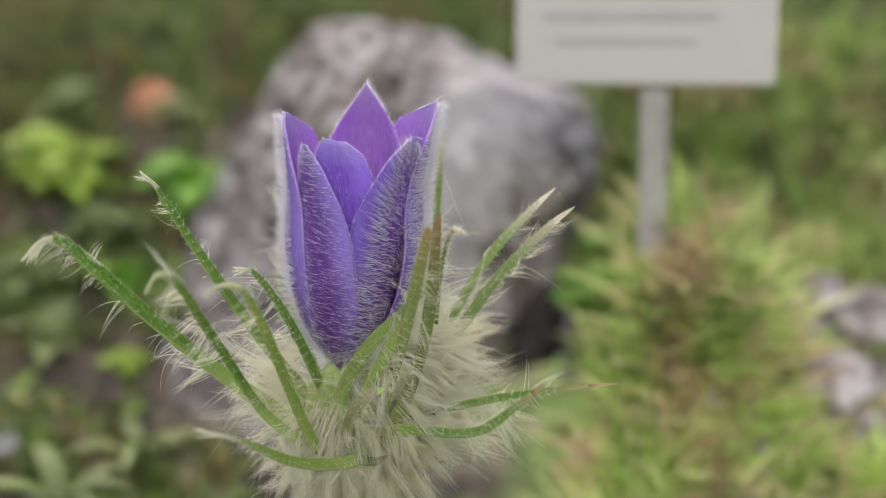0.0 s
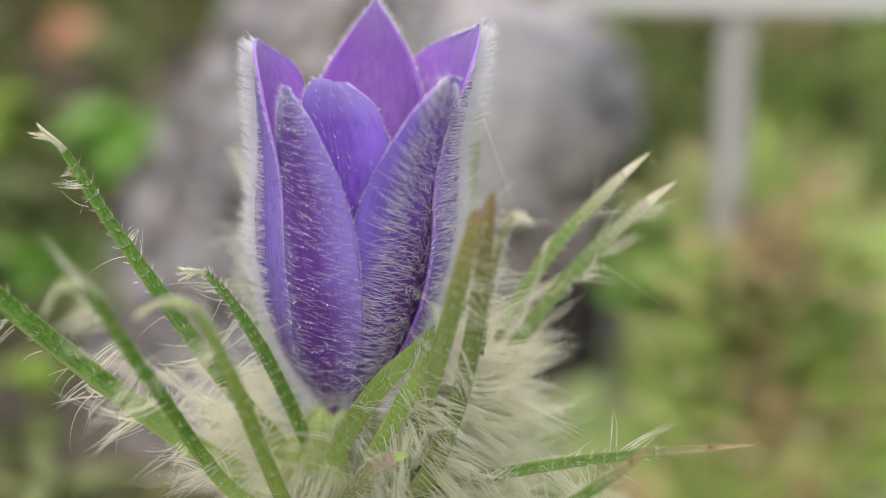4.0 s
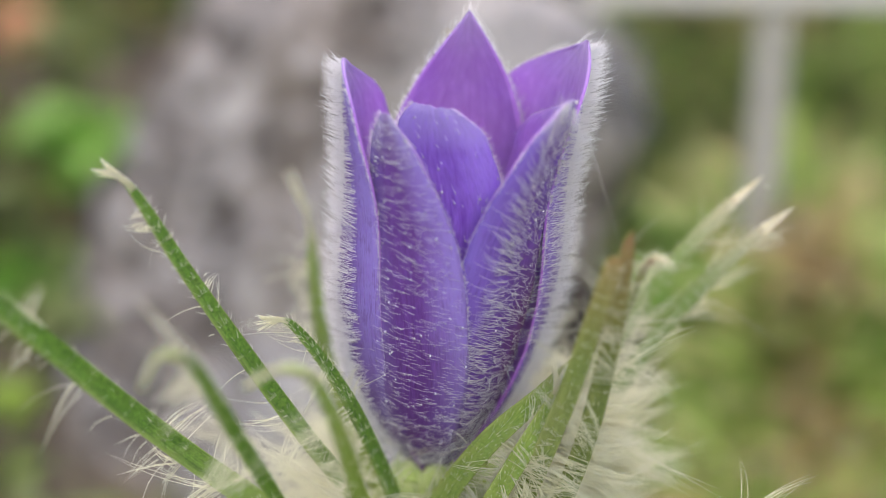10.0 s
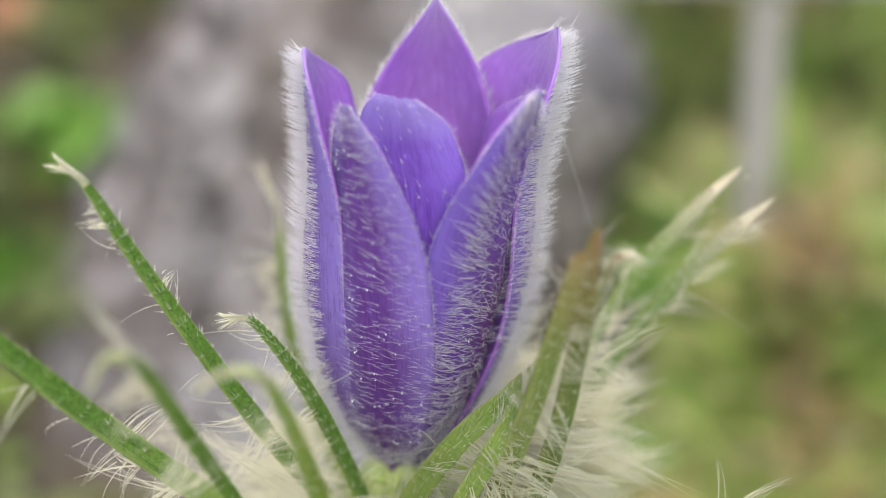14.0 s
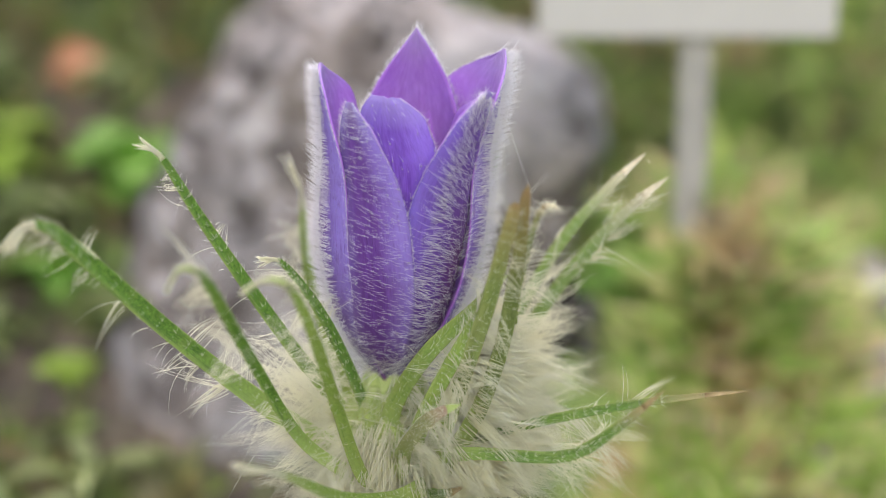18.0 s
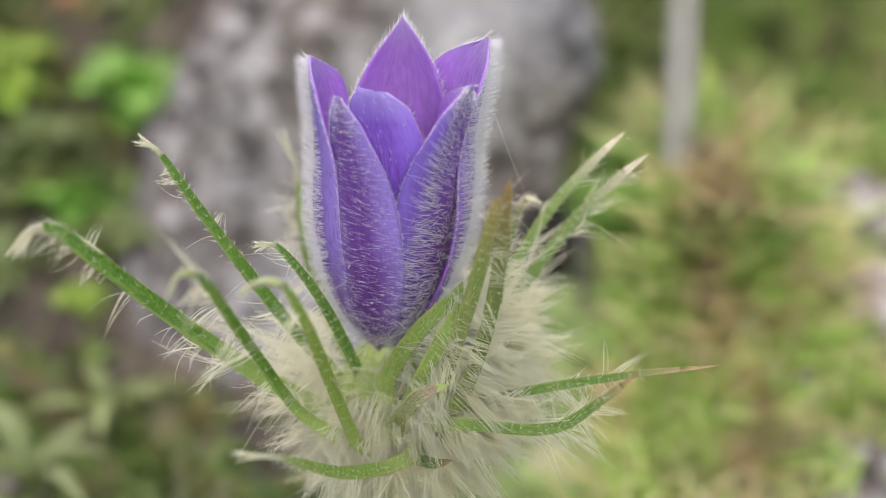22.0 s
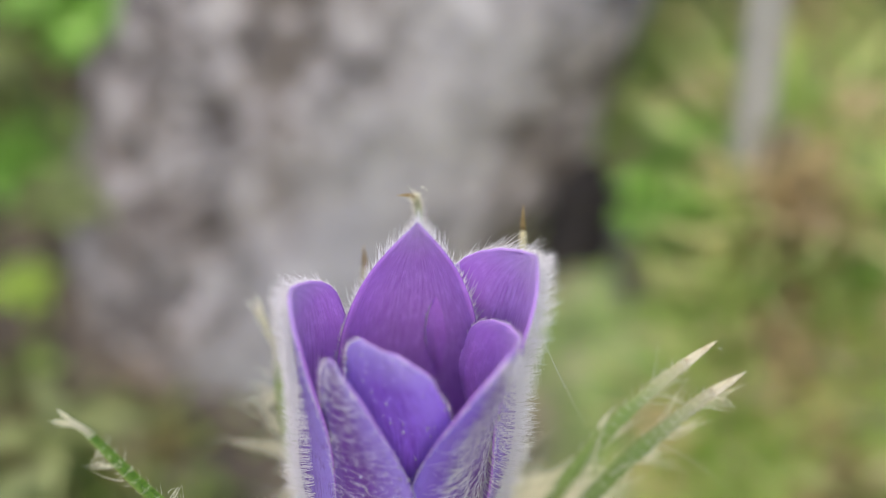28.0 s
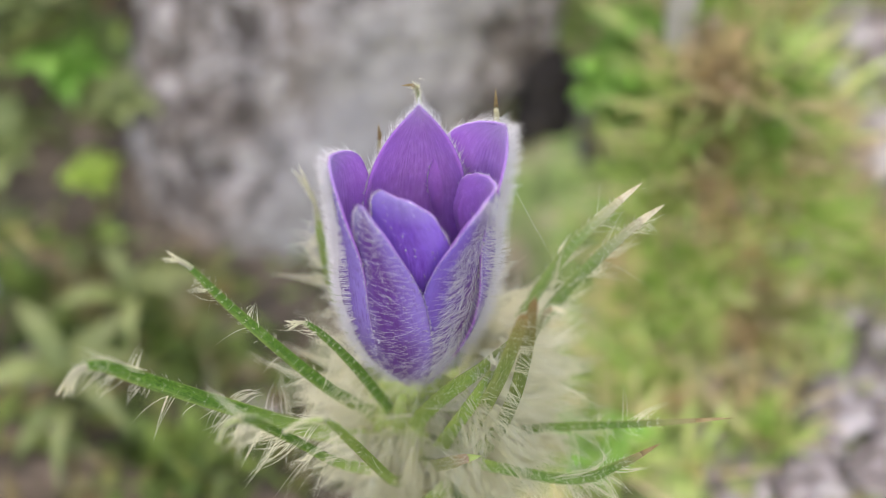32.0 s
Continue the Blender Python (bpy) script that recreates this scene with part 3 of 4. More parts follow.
scatter("grass_around", 6000, (-90, 90), (-70, 120), (1.0, 3.0), (0.08, 0.2), GRASS, "sparse grass over the surrounding ground", 6, lambda x, y: not (-20 < x < 20 and -30 < y < 36), 0.7)
scatter("weeds_in_front", 500, (-4.8, 0.5), (2.6, 7.4), (0.3, 0.9), (0.06, 0.16), WEED, "sparse low weeds on dark soil before the boulder", 15, off_rock, 0.9)
scatter("weeds", 2500, (-18, -3.5), (2, 18), (0.5, 1.5), (0.08, 0.22), WEED, "low dark green weeds on brown soil", 5, lambda x, y: off_rock(x, y) and math.hypot(x + 7.2, y - 15.4) > 1.1, 0.9)


def leaf_part(root, way, length, width, mat, parent, name="leaf"):
    way = unit(np.array(way, float))
    side = unit(np.cross(way, V(0, 0, 1)))
    up = np.cross(side, way)
    rows, cols = 9, 5
    verts = []
    for i in range(rows):
        s = i / (rows - 1)
        w = width * (math.sin(math.pi * min(0.06 + 0.94 * s, 1) ** 0.8) + 0.04)
        mid = np.array(root) + way * length * s + up * length * 0.25 * math.sin(2.4 * s) - V(0, 0, 1) * length * 0.25 * s * s
        for j in range(cols):
            u = 2 * j / (cols - 1) - 1
            verts.append(mid + side * w * u + up * 0.25 * w * abs(u))
    ob = part(name, verts, grid_faces(rows, cols), mat, parent)
    sol = ob.modifiers.new("thick", "SOLIDIFY")
    sol.thickness = 0.0003
    return ob


BRIGHT = leaf_material("weed_bright", (0.48, 0.62, 0.1), (0.34, 0.5, 0.07), 0.45, 300)
FRESH = leaf_material("weed_fresh", (0.33, 0.56, 0.1), (0.2, 0.44, 0.06), 0.45, 300)
OLIVE = leaf_material("weed_olive", (0.29, 0.34, 0.12), (0.17, 0.22, 0.07), 0.3, 300)


def weed(x, y, size, count, mat, label, seed, lift=0.7, slim=0.22):
    r = np.random.default_rng(seed)
    z = bank(x, y)
    ob = holder("weed", (x, y, z), label, "weed", "weeds on the bank")
    for k in range(count):
        a = 6.283 * (k + r.uniform(-0.3, 0.3)) / count
        e = r.uniform(0.2, 1.0) * lift
        way = (math.cos(a), math.sin(a) - 0.1, e)
        leaf_part((x, y, z + 0.1 + 0.3 * size * r.uniform(0, 1)), way, size * r.uniform(0.7, 1.15), size * slim * r.uniform(0.8, 1.2), mat, ob)


weed(-8.6, 13.1, 1.9, 26, BRIGHT, "bright yellow-green leafy weed on the bank", 1, 0.9, 0.3)
weed(-5.5, 12.6, 1.8, 20, FRESH, "fresh green weed beside the boulder", 3, 0.9, 0.3)
weed(-7.2, 11.8, 1.3, 14, OLIVE, "dark green leafy weed on the bank", 14, 0.9, 0.3)
weed(-9.0, 15.2, 1.5, 14, OLIVE, "dark green leafy weed on the bank", 15, 0.9, 0.3)
weed(-6.1, 8.8, 0.9, 9, BRIGHT, "small bright green weed on brown soil", 4, 0.8, 0.3)
weed(3.8, 8.3, 1.6, 20, FRESH, "fresh green weed beside the boulder", 5, 1.3, 0.3)
weed(4.2, 8.9, 1.3, 14, FRESH, "fresh green weed beside the boulder", 6, 1.3, 0.3)
weed(-6.3, 4.9, 2.2, 9, OLIVE, "olive weed with long narrow leaves on soil", 7, 0.35, 0.09)
weed(-5.2, 6.6, 1.9, 9, OLIVE, "olive weed with long narrow leaves on soil", 8, 0.6, 0.09)
weed(2.9, 3.0, 1.2, 8, FRESH, "fresh green weed near the stem", 9, 0.6, 0.25)
weed(-8.4, 10.8, 1.3, 10, OLIVE, "olive weed on brown soil", 10, 0.7, 0.22)
weed(-6.6, 10.6, 1.3, 10, FRESH, "green leafy weed on brown soil", 16, 0.8, 0.26)
weed(-5.5, 10.0, 1.2, 9, OLIVE, "olive weed on brown soil", 17, 0.8, 0.24)
weed(-7.9, 9.4, 1.3, 10, OLIVE, "olive weed on brown soil", 18, 0.7, 0.24)
weed(-6.4, 15.6, 1.1, 9, OLIVE, "dark green weed below the clay fragment", 11, 0.7, 0.25)

# ---- the pasque flower ----
BALL1 = ball(1)
DEW, n, l, b = material("dew", 0.05)
b.inputs["Base Color"].default_value = (0.95, 0.95, 1.0, 1)
b.inputs["Transmission Weight"].default_value = 0.6
flower = holder("pasque_flower", (0.1, 0.4, bank(0.1, 0.4)), "half-open violet pasque flower with silky white hairs, growing from soil", "flower")
AX0, AX1, Z0, Z1 = V(0.06, 0.22, -0.12), V(0.30, 0.12, 3.6), -0.12, 3.6


def axis(z):
    return AX0 + (AX1 - AX0) * (z - Z0) / (Z1 - Z0)


def smooth_interp(x, xs, ys):
    c = np.array(list(zip(xs, ys)), float)
    d = np.gradient(c[:, 1], c[:, 0])
    i = np.clip(np.searchsorted(c[:, 0], x) - 1, 0, len(xs) - 2)
    h = c[i + 1, 0] - c[i, 0]
    t = (x - c[i, 0]) / h
    return (2 * t**3 - 3 * t**2 + 1) * c[i, 1] + (t**3 - 2 * t**2 + t) * h * d[i] + (-2 * t**3 + 3 * t**2) * c[i + 1, 1] + (t**3 - t**2) * h * d[i + 1]


POINTED = ((0, 0.12, 0.3, 0.5, 0.7, 0.85, 0.94, 1.0), (0.38, 0.62, 0.9, 1.0, 0.86, 0.55, 0.27, 0.015))
BROAD = ((0, 0.12, 0.3, 0.5, 0.7, 0.85, 0.94, 1.0), (0.38, 0.65, 0.9, 1.0, 0.96, 0.72, 0.42, 0.02))
ROUNDED = ((0, 0.12, 0.3, 0.5, 0.7, 0.85, 0.94, 1.0), (0.38, 0.65, 0.9, 1.0, 0.94, 0.7, 0.46, 0.12))
BLUNT = ((0, 0.12, 0.3, 0.5, 0.7, 0.88, 0.96, 1.0), (0.38, 0.62, 0.9, 1.0, 1.0, 0.92, 0.78, 0.42))


def petal(label, tip, turn, radii, width, round_r, hairs, seed, shape=POINTED, hair_len=(0.1, 0.24), lean=0.0, hood=0.0, stand=0.65, dew=60, thin=0.0023, rise=0.5, span=(-0.96, 0.96), outer=PETAL_OUT, low=0.9):
    """A tepal: tip in cm, its bearing at the base, belly and tip, radii up the bud, half width, and how tightly it is rolled."""
    rows, cols = 44, 21
    tip = V(*tip)
    off = tip - axis(tip[2])
    rt, at = math.hypot(off[0], off[1]), math.degrees(math.atan2(off[1], off[0]))
    verts, uv = np.zeros((rows, cols, 3)), []
    for i in range(rows):
        v = i / (rows - 1)
        z = Z0 + (tip[2] - Z0) * v
        th = radians(float(smooth_interp(v, (0, 0.4, 0.75, 1), (turn[0], turn[1], turn[2], at + 360 * round((turn[2] - at) / 360)))))
        r = float(smooth_interp(v, (0, 0.14, 0.4, 0.75, 1), (0.19, radii[0], radii[1], radii[2], rt)))
        hw = width * float(smooth_interp(v, *shape))
        er, et = V(math.cos(th), math.sin(th), 0), V(-math.sin(th), math.cos(th), 0)
        rr = round_r * (0.6 + 0.4 * min(1, v * 3))
        for j in range(cols):
            u = 2 * j / (cols - 1) - 1
            phi = u * hw / rr
            if hood * u > 0:
                phi = u * (hw / rr + abs(hood) * float(smooth_interp(v, (0, 0.45, 0.8, 0.93, 1), (0, 0.1, 1, 0.9, 0))))
            ripple = 0.018 * noise.noise(Vector((u * 2.2, v * 5, seed))) - 0.02 * math.exp(-(u / 0.12) ** 2) * math.sin(math.pi * v)
            verts[i, j] = axis(z) + er * (r - rr * (1 - math.cos(phi)) + ripple) + et * rr * math.sin(phi) + V(0, 0, 0.02 * noise.noise(Vector((u * 3, v * 4, seed + 9))))
            uv.append((u * 0.49 + 0.5 + seed, v * 0.98 + 0.01 + seed))
    mid = verts[rows // 2, cols // 2].copy()
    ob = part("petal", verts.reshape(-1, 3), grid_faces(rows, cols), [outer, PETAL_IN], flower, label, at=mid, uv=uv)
    sol = ob.modifiers.new("thick", "SOLIDIFY")
    sol.thickness, sol.offset, sol.material_offset, sol.material_offset_rim = 0.0003, -1, 1, 1
    # silky hairs on the outer face
    rr = np.random.default_rng(seed)
    v = rr.uniform(0.02, 0.985, hairs) ** low
    u = rr.uniform(*span, hairs)
    a, c = v * (rows - 1), (u + 1) / 2 * (cols - 1)
    i, j = np.minimum(a.astype(int), rows - 2), np.minimum(c.astype(int), cols - 2)
    fa, fc = (a - i)[:, None], (c - j)[:, None]
    p = (verts[i, j] * (1 - fc) + verts[i, j + 1] * fc) * (1 - fa) + (verts[i + 1, j] * (1 - fc) + verts[i + 1, j + 1] * fc) * fa
    nor = unit(np.cross(verts[i, j + 1] - verts[i, j], verts[i + 1, j] - verts[i, j]))
    ax = axis(p[:, 2:3])
    nor *= np.sign((nor * (p - ax)).sum(1, keepdims=True) + 1e-9)
    up = unit(verts[i + 1, j] - verts[i, j])
    side = np.cross(nor, up)
    drift = np.array([noise.noise(Vector((x * 1.6, y * 1.6, seed))) for x, y in zip(u * width * 2, v * 4)])[:, None]
    ways = nor * rr.normal(stand, 0.12, (hairs, 1)) + up * (rise + 0.22 * drift + rr.normal(0, 0.07, (hairs, 1))) + side * (lean + 0.16 * drift + rr.normal(0, 0.07, (hairs, 1)))
    hv, hf = hair_mesh(p, ways, rr.uniform(*hair_len, hairs), thin, rr.normal(0, 0.1, (hairs, 3)) + up * 0.22 + side * 0.1, 3, 0.5)
    # felt along both margins and at the tip
    felt = 700
    row = np.minimum((rr.uniform(0.15, 1, felt) ** 0.6 * (rows - 1)).astype(int), rows - 2)
    col = np.where(rr.uniform(size=felt) < 0.5, 0, cols - 1)
    inner = np.where(col == 0, 1, cols - 2)
    t1 = rr.uniform(0, 1, (felt, 1))
    q = verts[row, col] * (1 - t1) + verts[row + 1, col] * t1
    away = unit(verts[row, col] - verts[row, inner])
    climb = unit(verts[row + 1, col] - verts[row, col])
    out = unit(q - axis(q[:, 2:3]))
    fv, ff = hair_mesh(q, away * rr.uniform(0, 0.6, (felt, 1)) + climb * 0.6 + out * 0.7 + rr.normal(0, 0.25, (felt, 3)), rr.uniform(0.025, 0.075, felt), 0.0022, None, 2)
    hf = hf + [[e + len(hv) for e in g] for g in ff]
    hv = np.vstack([hv, fv])
    k = rr.integers(0, hairs, dew)
    bv, bf = BALL1
    dv = ((p[k] + nor[k] * 0.02)[:, None] + bv[None] * rr.uniform(0.005, 0.012, (dew, 1, 1))).reshape(-1, 3)
    df = (np.array(bf)[None] + (np.arange(dew) * len(bv))[:, None, None]).reshape(-1, 3)
    tagged(part("dew", dv, df, DEW, ob, "tiny clear dew beads", at=mid), kind="stuff")
    tagged(part("petal_hairs", hv, hf, SILVER, ob, "short silvery hairs", at=mid), kind="stuff")
    return ob


OGEE = ((0, 0.12, 0.3, 0.5, 0.7, 0.85, 0.94, 1.0), (0.38, 0.62, 0.9, 1.0, 0.86, 0.5, 0.21, 0.012))
petal("violet back petal with a veined inner face", (0.37, 0.72, 4.07), (92, 90, 88), (0.55, 0.85, 0.87), 0.88, 0.75, 2200, 11, OGEE, (0.08, 0.2), stand=0.8)
petal("violet petal with a hairy rim", (1.42, 0.5, 3.86), (20, 20, 18), (0.62, 1.0, 1.05), 0.80, 0.72, 7000, 12, BROAD, (0.08, 0.24), 0.0, 0.45, 0.8, 90, rise=0.25, span=(-0.94, 0.96))
petal("violet petal with a hairy rim", (-0.76, 0.16, 3.74), (190, 190, 182), (0.6, 0.95, 1.0), 0.68, 0.7, 5000, 13, ROUNDED, (0.08, 0.22), 0.0, -0.4, 0.8, 90, rise=0.25, span=(-0.96, 0.66))
petal("inner violet petal with a blunt tip", (0.02, -0.24, 3.43), (264, 264, 265), (0.42, 0.58, 0.57), 0.51, 0.8, 130, 14, BLUNT, (0.04, 0.09), dew=160, thin=0.002, outer=PETAL_BLUE)
front = petal("violet front petal with long silky hairs", (1.19, -0.42, 3.52), (306, 312, 320), (0.52, 0.79, 0.93), 0.62, 0.6, 1700, 15, ROUNDED, (0.16, 0.36), 0.75, 1.0, 0.3, 120, 0.0026, 0.2, (-0.42, 0.55), PETAL_WINE)
petal("violet front petal covered in short hairs", (-0.37, -0.36, 3.39), (252, 251, 236), (0.57, 0.87, 0.88), 0.53, 0.62, 1200, 16, ROUNDED, (0.05, 0.13), 0.6, 0.0, 0.28, 190, 0.0015, 0.25, low=1.35)


def tube(pts, radii, sides=14):
    pts = np.array(pts, float)
    tang = unit(np.gradient(pts, axis=0))
    ref = V(1, 0, 0) if abs(tang[0][0]) < 0.8 else V(0, 1, 0)
    verts = []
    for p, t, r in zip(pts, tang, radii):
        s = unit(np.cross(t, ref))
        o = np.cross(t, s)
        for k in range(sides):
            a = 6.2832 * k / sides
            verts.append(p + r * (math.cos(a) * s + math.sin(a) * o))
    n = len(pts)
    f = grid_faces(n, sides, True) + [list(range(sides))[::-1], [(n - 1) * sides + k for k in range(sides)]]
    return np.array(verts), f


# stem, cup of bracts below the bud
stem_pts = curve_points([(0.1, 0.4, -6.2), (0.0, 0.3, -4.2), (0.08, 0.32, -2.4), (0.08, 0.24, -1.2)], 20)
v, f = tube(stem_pts, np.linspace(0.24, 0.26, 20))
stem = part("stem", v, f, CORE, flower, "pale green hairy stem")
cup_z = np.linspace(-2.0, 0.1, 26)
rad = np.interp(cup_z, (-2.0, -1.7, -1.3, -1.0, -0.7, -0.4, -0.1, 0.1), (0.27, 0.55, 0.92, 0.9, 0.7, 0.46, 0.32, 0.22))
v, f = tube(np.array([(0.07, 0.22, z) for z in cup_z]), rad, 40)
v = np.array([p + (p - V(0.07, 0.22, p[2])) * (-0.12 * min(1, max(0, (0.36 - p[1]) / 0.4)) + 0.3 * noise.noise(Vector((4 * math.atan2(p[1] - 0.22, p[0] - 0.07), p[2] * 1.2, 3))) + 0.12 * noise.noise(Vector(p * 6))) for p in v])
cup = part("involucre", v, f, CORE, flower, "pale yellow-green woolly cup")


def fluff(parent, tufts, each, zr, rr_, length, seed, mat, tilt, sector=(0, 360), radius=0.0048, loose=0.085):
    """Tufts of long silky hairs that stand out all round the stem."""
    r = np.random.default_rng(seed)
    a = np.radians(r.uniform(*sector, tufts))
    z, rad = r.uniform(*zr, tufts), r.uniform(*rr_, tufts)
    out = np.c_[np.cos(a), np.sin(a), np.zeros(tufts)]
    root = np.c_[np.full(tufts, 0.07), np.full(tufts, 0.22), z] + out * rad[:, None]
    way = unit(out + np.c_[np.zeros((tufts, 2)), r.normal(tilt, 0.35, tufts)] + r.normal(0, 0.28, (tufts, 3)))
    bend = r.normal(0, 0.16, (tufts, 3)) + V(0, 0, 0.06)
    size = r.uniform(*length, tufts)
    k = np.repeat(np.arange(tufts), each)
    n = len(k)
    spread = r.normal(0, loose, (n, 3))
    long = size[k] * r.uniform(0.7, 1.08, n)
    v, f = hair_mesh(root[k] + spread, way[k], long, radius, bend[k] - 1.0 * spread / long[:, None] + r.normal(0, 0.035, (n, 3)), 4)
    tagged(part("hairs", v, f, mat, parent, "long silky cream hairs"), kind="stuff")


fluff(cup, 110, 12, (-1.75, -0.9), (0.5, 0.8), (0.6, 1.0), 21, CREAM, 0.0, (-40, 220))
fluff(cup, 250, 14, (-1.1, 0.7), (0.8, 1.5), (0.5, 1.15), 22, CREAM, 0.1, (-30, 45), 0.005, 0.04)
fluff(cup, 45, 10, (-1.2, 0.2), (0.7, 1.2), (0.5, 1.0), 24, CREAM, 0.2, (140, 225), 0.0045)
fluff(cup, 18, 16, (-1.1, -0.5), (0.65, 0.95), (0.6, 1.1), 25, CREAM, -0.6, (215, 335), 0.006, 0.045)
fluff(cup, 110, 12, (-2.1, -1.35), (0.4, 0.65), (0.6, 1.1), 26, CREAM, -0.5)
fluff(cup, 90, 16, (-1.2, 0.3), (0.8, 1.45), (0.6, 1.25), 28, CREAM, -0.15, (-65, 40), 0.0065, 0.05)
fluff(cup, 26, 16, (-1.3, -0.5), (0.7, 1.0), (0.8, 1.4), 29, CREAM, -0.9, (245, 330), 0.0065, 0.06)
fluff(cup, 30, 18, (-1.6, -1.0), (0.6, 0.85), (0.7, 1.15), 71, CREAM, -0.8, (205, 345), 0.006, 0.05)
fluff(cup, 45, 18, (-1.4, -0.5), (0.7, 1.05), (0.8, 1.4), 72, CREAM, -0.55, (290, 365), 0.006, 0.05)
fluff(cup, 14, 10, (-0.7, -0.1), (0.5, 0.7), (0.5, 0.8), 74, CREAM, 0.9, (240, 320), 0.004, 0.03)
fluff(cup, 60, 9, (-1.3, 0.4), (0.95, 1.45), (0.9, 1.5), 76, CREAM, -0.25, (-60, 45), 0.0075, 0.07)
fluff(cup, 34, 9, (-1.2, -0.5), (0.75, 1.0), (0.8, 1.3), 77, CREAM, -0.6, (230, 330), 0.0075, 0.07)
fluff(cup, 26, 8, (-1.2, 0.0), (0.8, 1.2), (0.8, 1.4), 78, CREAM, -0.2, (140, 235), 0.007, 0.07)
fluff(stem, 200, 12, (-4.8, -1.7), (0.2, 0.26), (0.5, 1.0), 23, CREAM, -0.3)


def bract(label, ctrl, width, mat, seed, tip=0.14, tip_mat=None, hairs=34, hair_len=(0.2, 0.85), sag=-0.3, face=(0, -0.8, 0.6), reach=0.8, fork=-0.12, felt=0.13, swept=0.0):
    """A narrow bract along the control points, with a dry tip and long hairs along its edges."""
    n = 40
    pts = curve_points(ctrl, n)
    tang = unit(np.gradient(pts, axis=0))
    up = unit(np.array(face, float) - tang * (tang @ np.array(face, float))[:, None])
    side = np.cross(tang, up)
    s = np.linspace(0, 1, n)
    cut = int(n * (1 - tip))
    tuft = tip_mat is None
    if tuft:
        w = width * np.interp(s / s[cut], (0, 0.12, 0.3, 0.55, 0.8, 0.93, 1, 1.5), (1.6, 1.25, 1.06, 1.0, 0.72, 0.48, 0.27, 0.2))
    else:
        w = width * np.interp(s, (0, 0.12, 0.3, 0.6, 0.82, 0.93, 1), (1.7, 1.35, 1.1, 1.02, 0.72, 0.42, 0.03))
    ring = 16

    def shell(lo, hi, grow=1.0):
        verts = []
        for i in range(lo, hi):
            for k in range(ring):
                a = 6.2832 * k / ring
                x, y = math.cos(a), math.sin(a)
                verts.append(pts[i] + grow * w[i] * (x * side[i] + (0.24 * y + 0.6 * abs(x) ** 1.4 - 0.25) * up[i]))
        m = hi - lo
        along = [(0.5 + 0.5 * (1 - abs(math.cos(6.2832 * k / ring))) * (0.4 if math.cos(6.2832 * k / ring) < 0 else 1.6) * (1 if k < ring / 2 else -1), s[i] / s[cut]) for i in range(lo, hi) for k in range(ring)]
        return np.array(verts), grid_faces(m, ring, True) + [list(range(ring))[::-1], [(m - 1) * ring + k for k in range(ring)]], along

    v, f, along = shell(0, cut + 1)
    ob = part("bract", v, f, mat, flower, label, at=pts[n // 2], uv=along)
    r = np.random.default_rng(seed)
    if tuft:  # the tip ends in a forked tuft of felted white hairs
        v, f = [], []
        grow = max(0.0, 0.24 - np.linalg.norm(np.diff(pts[cut:], axis=0), axis=1).sum())
        for q in range(30):
            lo = cut - int(r.integers(0, 4))
            k = np.linspace(lo, lo + (n - 1 - lo) * r.uniform(0.55, 1.0), 7)
            base = np.stack([np.interp(k, np.arange(n), pts[:, c]) for c in range(3)], 1)
            g = np.linspace(0, 1, 7)[:, None]
            base += tang[-1] * grow * g**2 * r.uniform(0.5, 1)
            o = side[lo] * w[lo] * r.uniform(-0.7, 0.7) + up[lo] * w[lo] * r.uniform(-0.1, 0.2)
            split = side[-1] * (fork if q % 4 == 0 else 0.0) * r.uniform(0.5, 1.2) + r.normal(0, 0.012, 3)
            tv, tf = tube(base + o * (1 - g) + split * g**2, felt * width * (1 - np.linspace(0, 1, 7) ** 2.2) + 0.0016, 4)
            f += [[e + sum(map(len, v)) for e in face_] for face_ in tf]
            v.append(tv)
        part("dry_tip", np.vstack(v), f, CREAM, ob, "felted white tip", at=pts[cut])
        if fork == 0:  # a hooked tip has a solid pale core
            v, f = tube(pts[cut - 2:], width * np.linspace(0.6, 0.14, n + 2 - cut), 8)
            part("tip_core", v, f, WOOL, ob, "pale hooked core of the tip", at=pts[cut])
    else:
        v, f, along = shell(cut, n, 0.97)
        part("dry_tip", v, f, tip_mat, ob, "dry brown tip", at=pts[cut])
    hairs = max(hairs, 1)
    i = np.clip((np.linspace(n * 0.12, cut * reach, hairs) + r.normal(0, 2.5, hairs)).astype(int), 1, n - 2)
    hairs = len(i)
    flat = unit((pts[i] - V(0.07, 0.22, 0)) * V(1, 1, 0))
    out = unit(flat * 0.8 + V(0, 0, -0.6))
    sg = np.sign((side[i] * out).sum(1)) * np.where(r.uniform(size=hairs) < 0.78, 1.0, -1.0)
    root = pts[i] + side[i] * (sg * w[i] * 0.95)[:, None]
    ways = side[i] * (sg * r.uniform(0.5, 1.0, hairs))[:, None] + tang[i] * (r.uniform(0.1, 0.8, hairs) + swept)[:, None] - up[i] * r.uniform(-0.2, 0.5, hairs)[:, None] + out * 0.25 + r.normal(0, 0.42, (hairs, 3))
    bend = r.normal(0, 0.26, (hairs, 3)) + V(0, 0, sag) * r.uniform(0.2, 1, (hairs, 1))
    rep_ = np.repeat(np.arange(hairs), r.choice((1, 1, 3, 6, 9), hairs))
    m = len(rep_)
    spread = r.normal(0, 0.05, (m, 3)) * 0.5 + tang[i][rep_] * r.normal(0, 0.06, (m, 1))
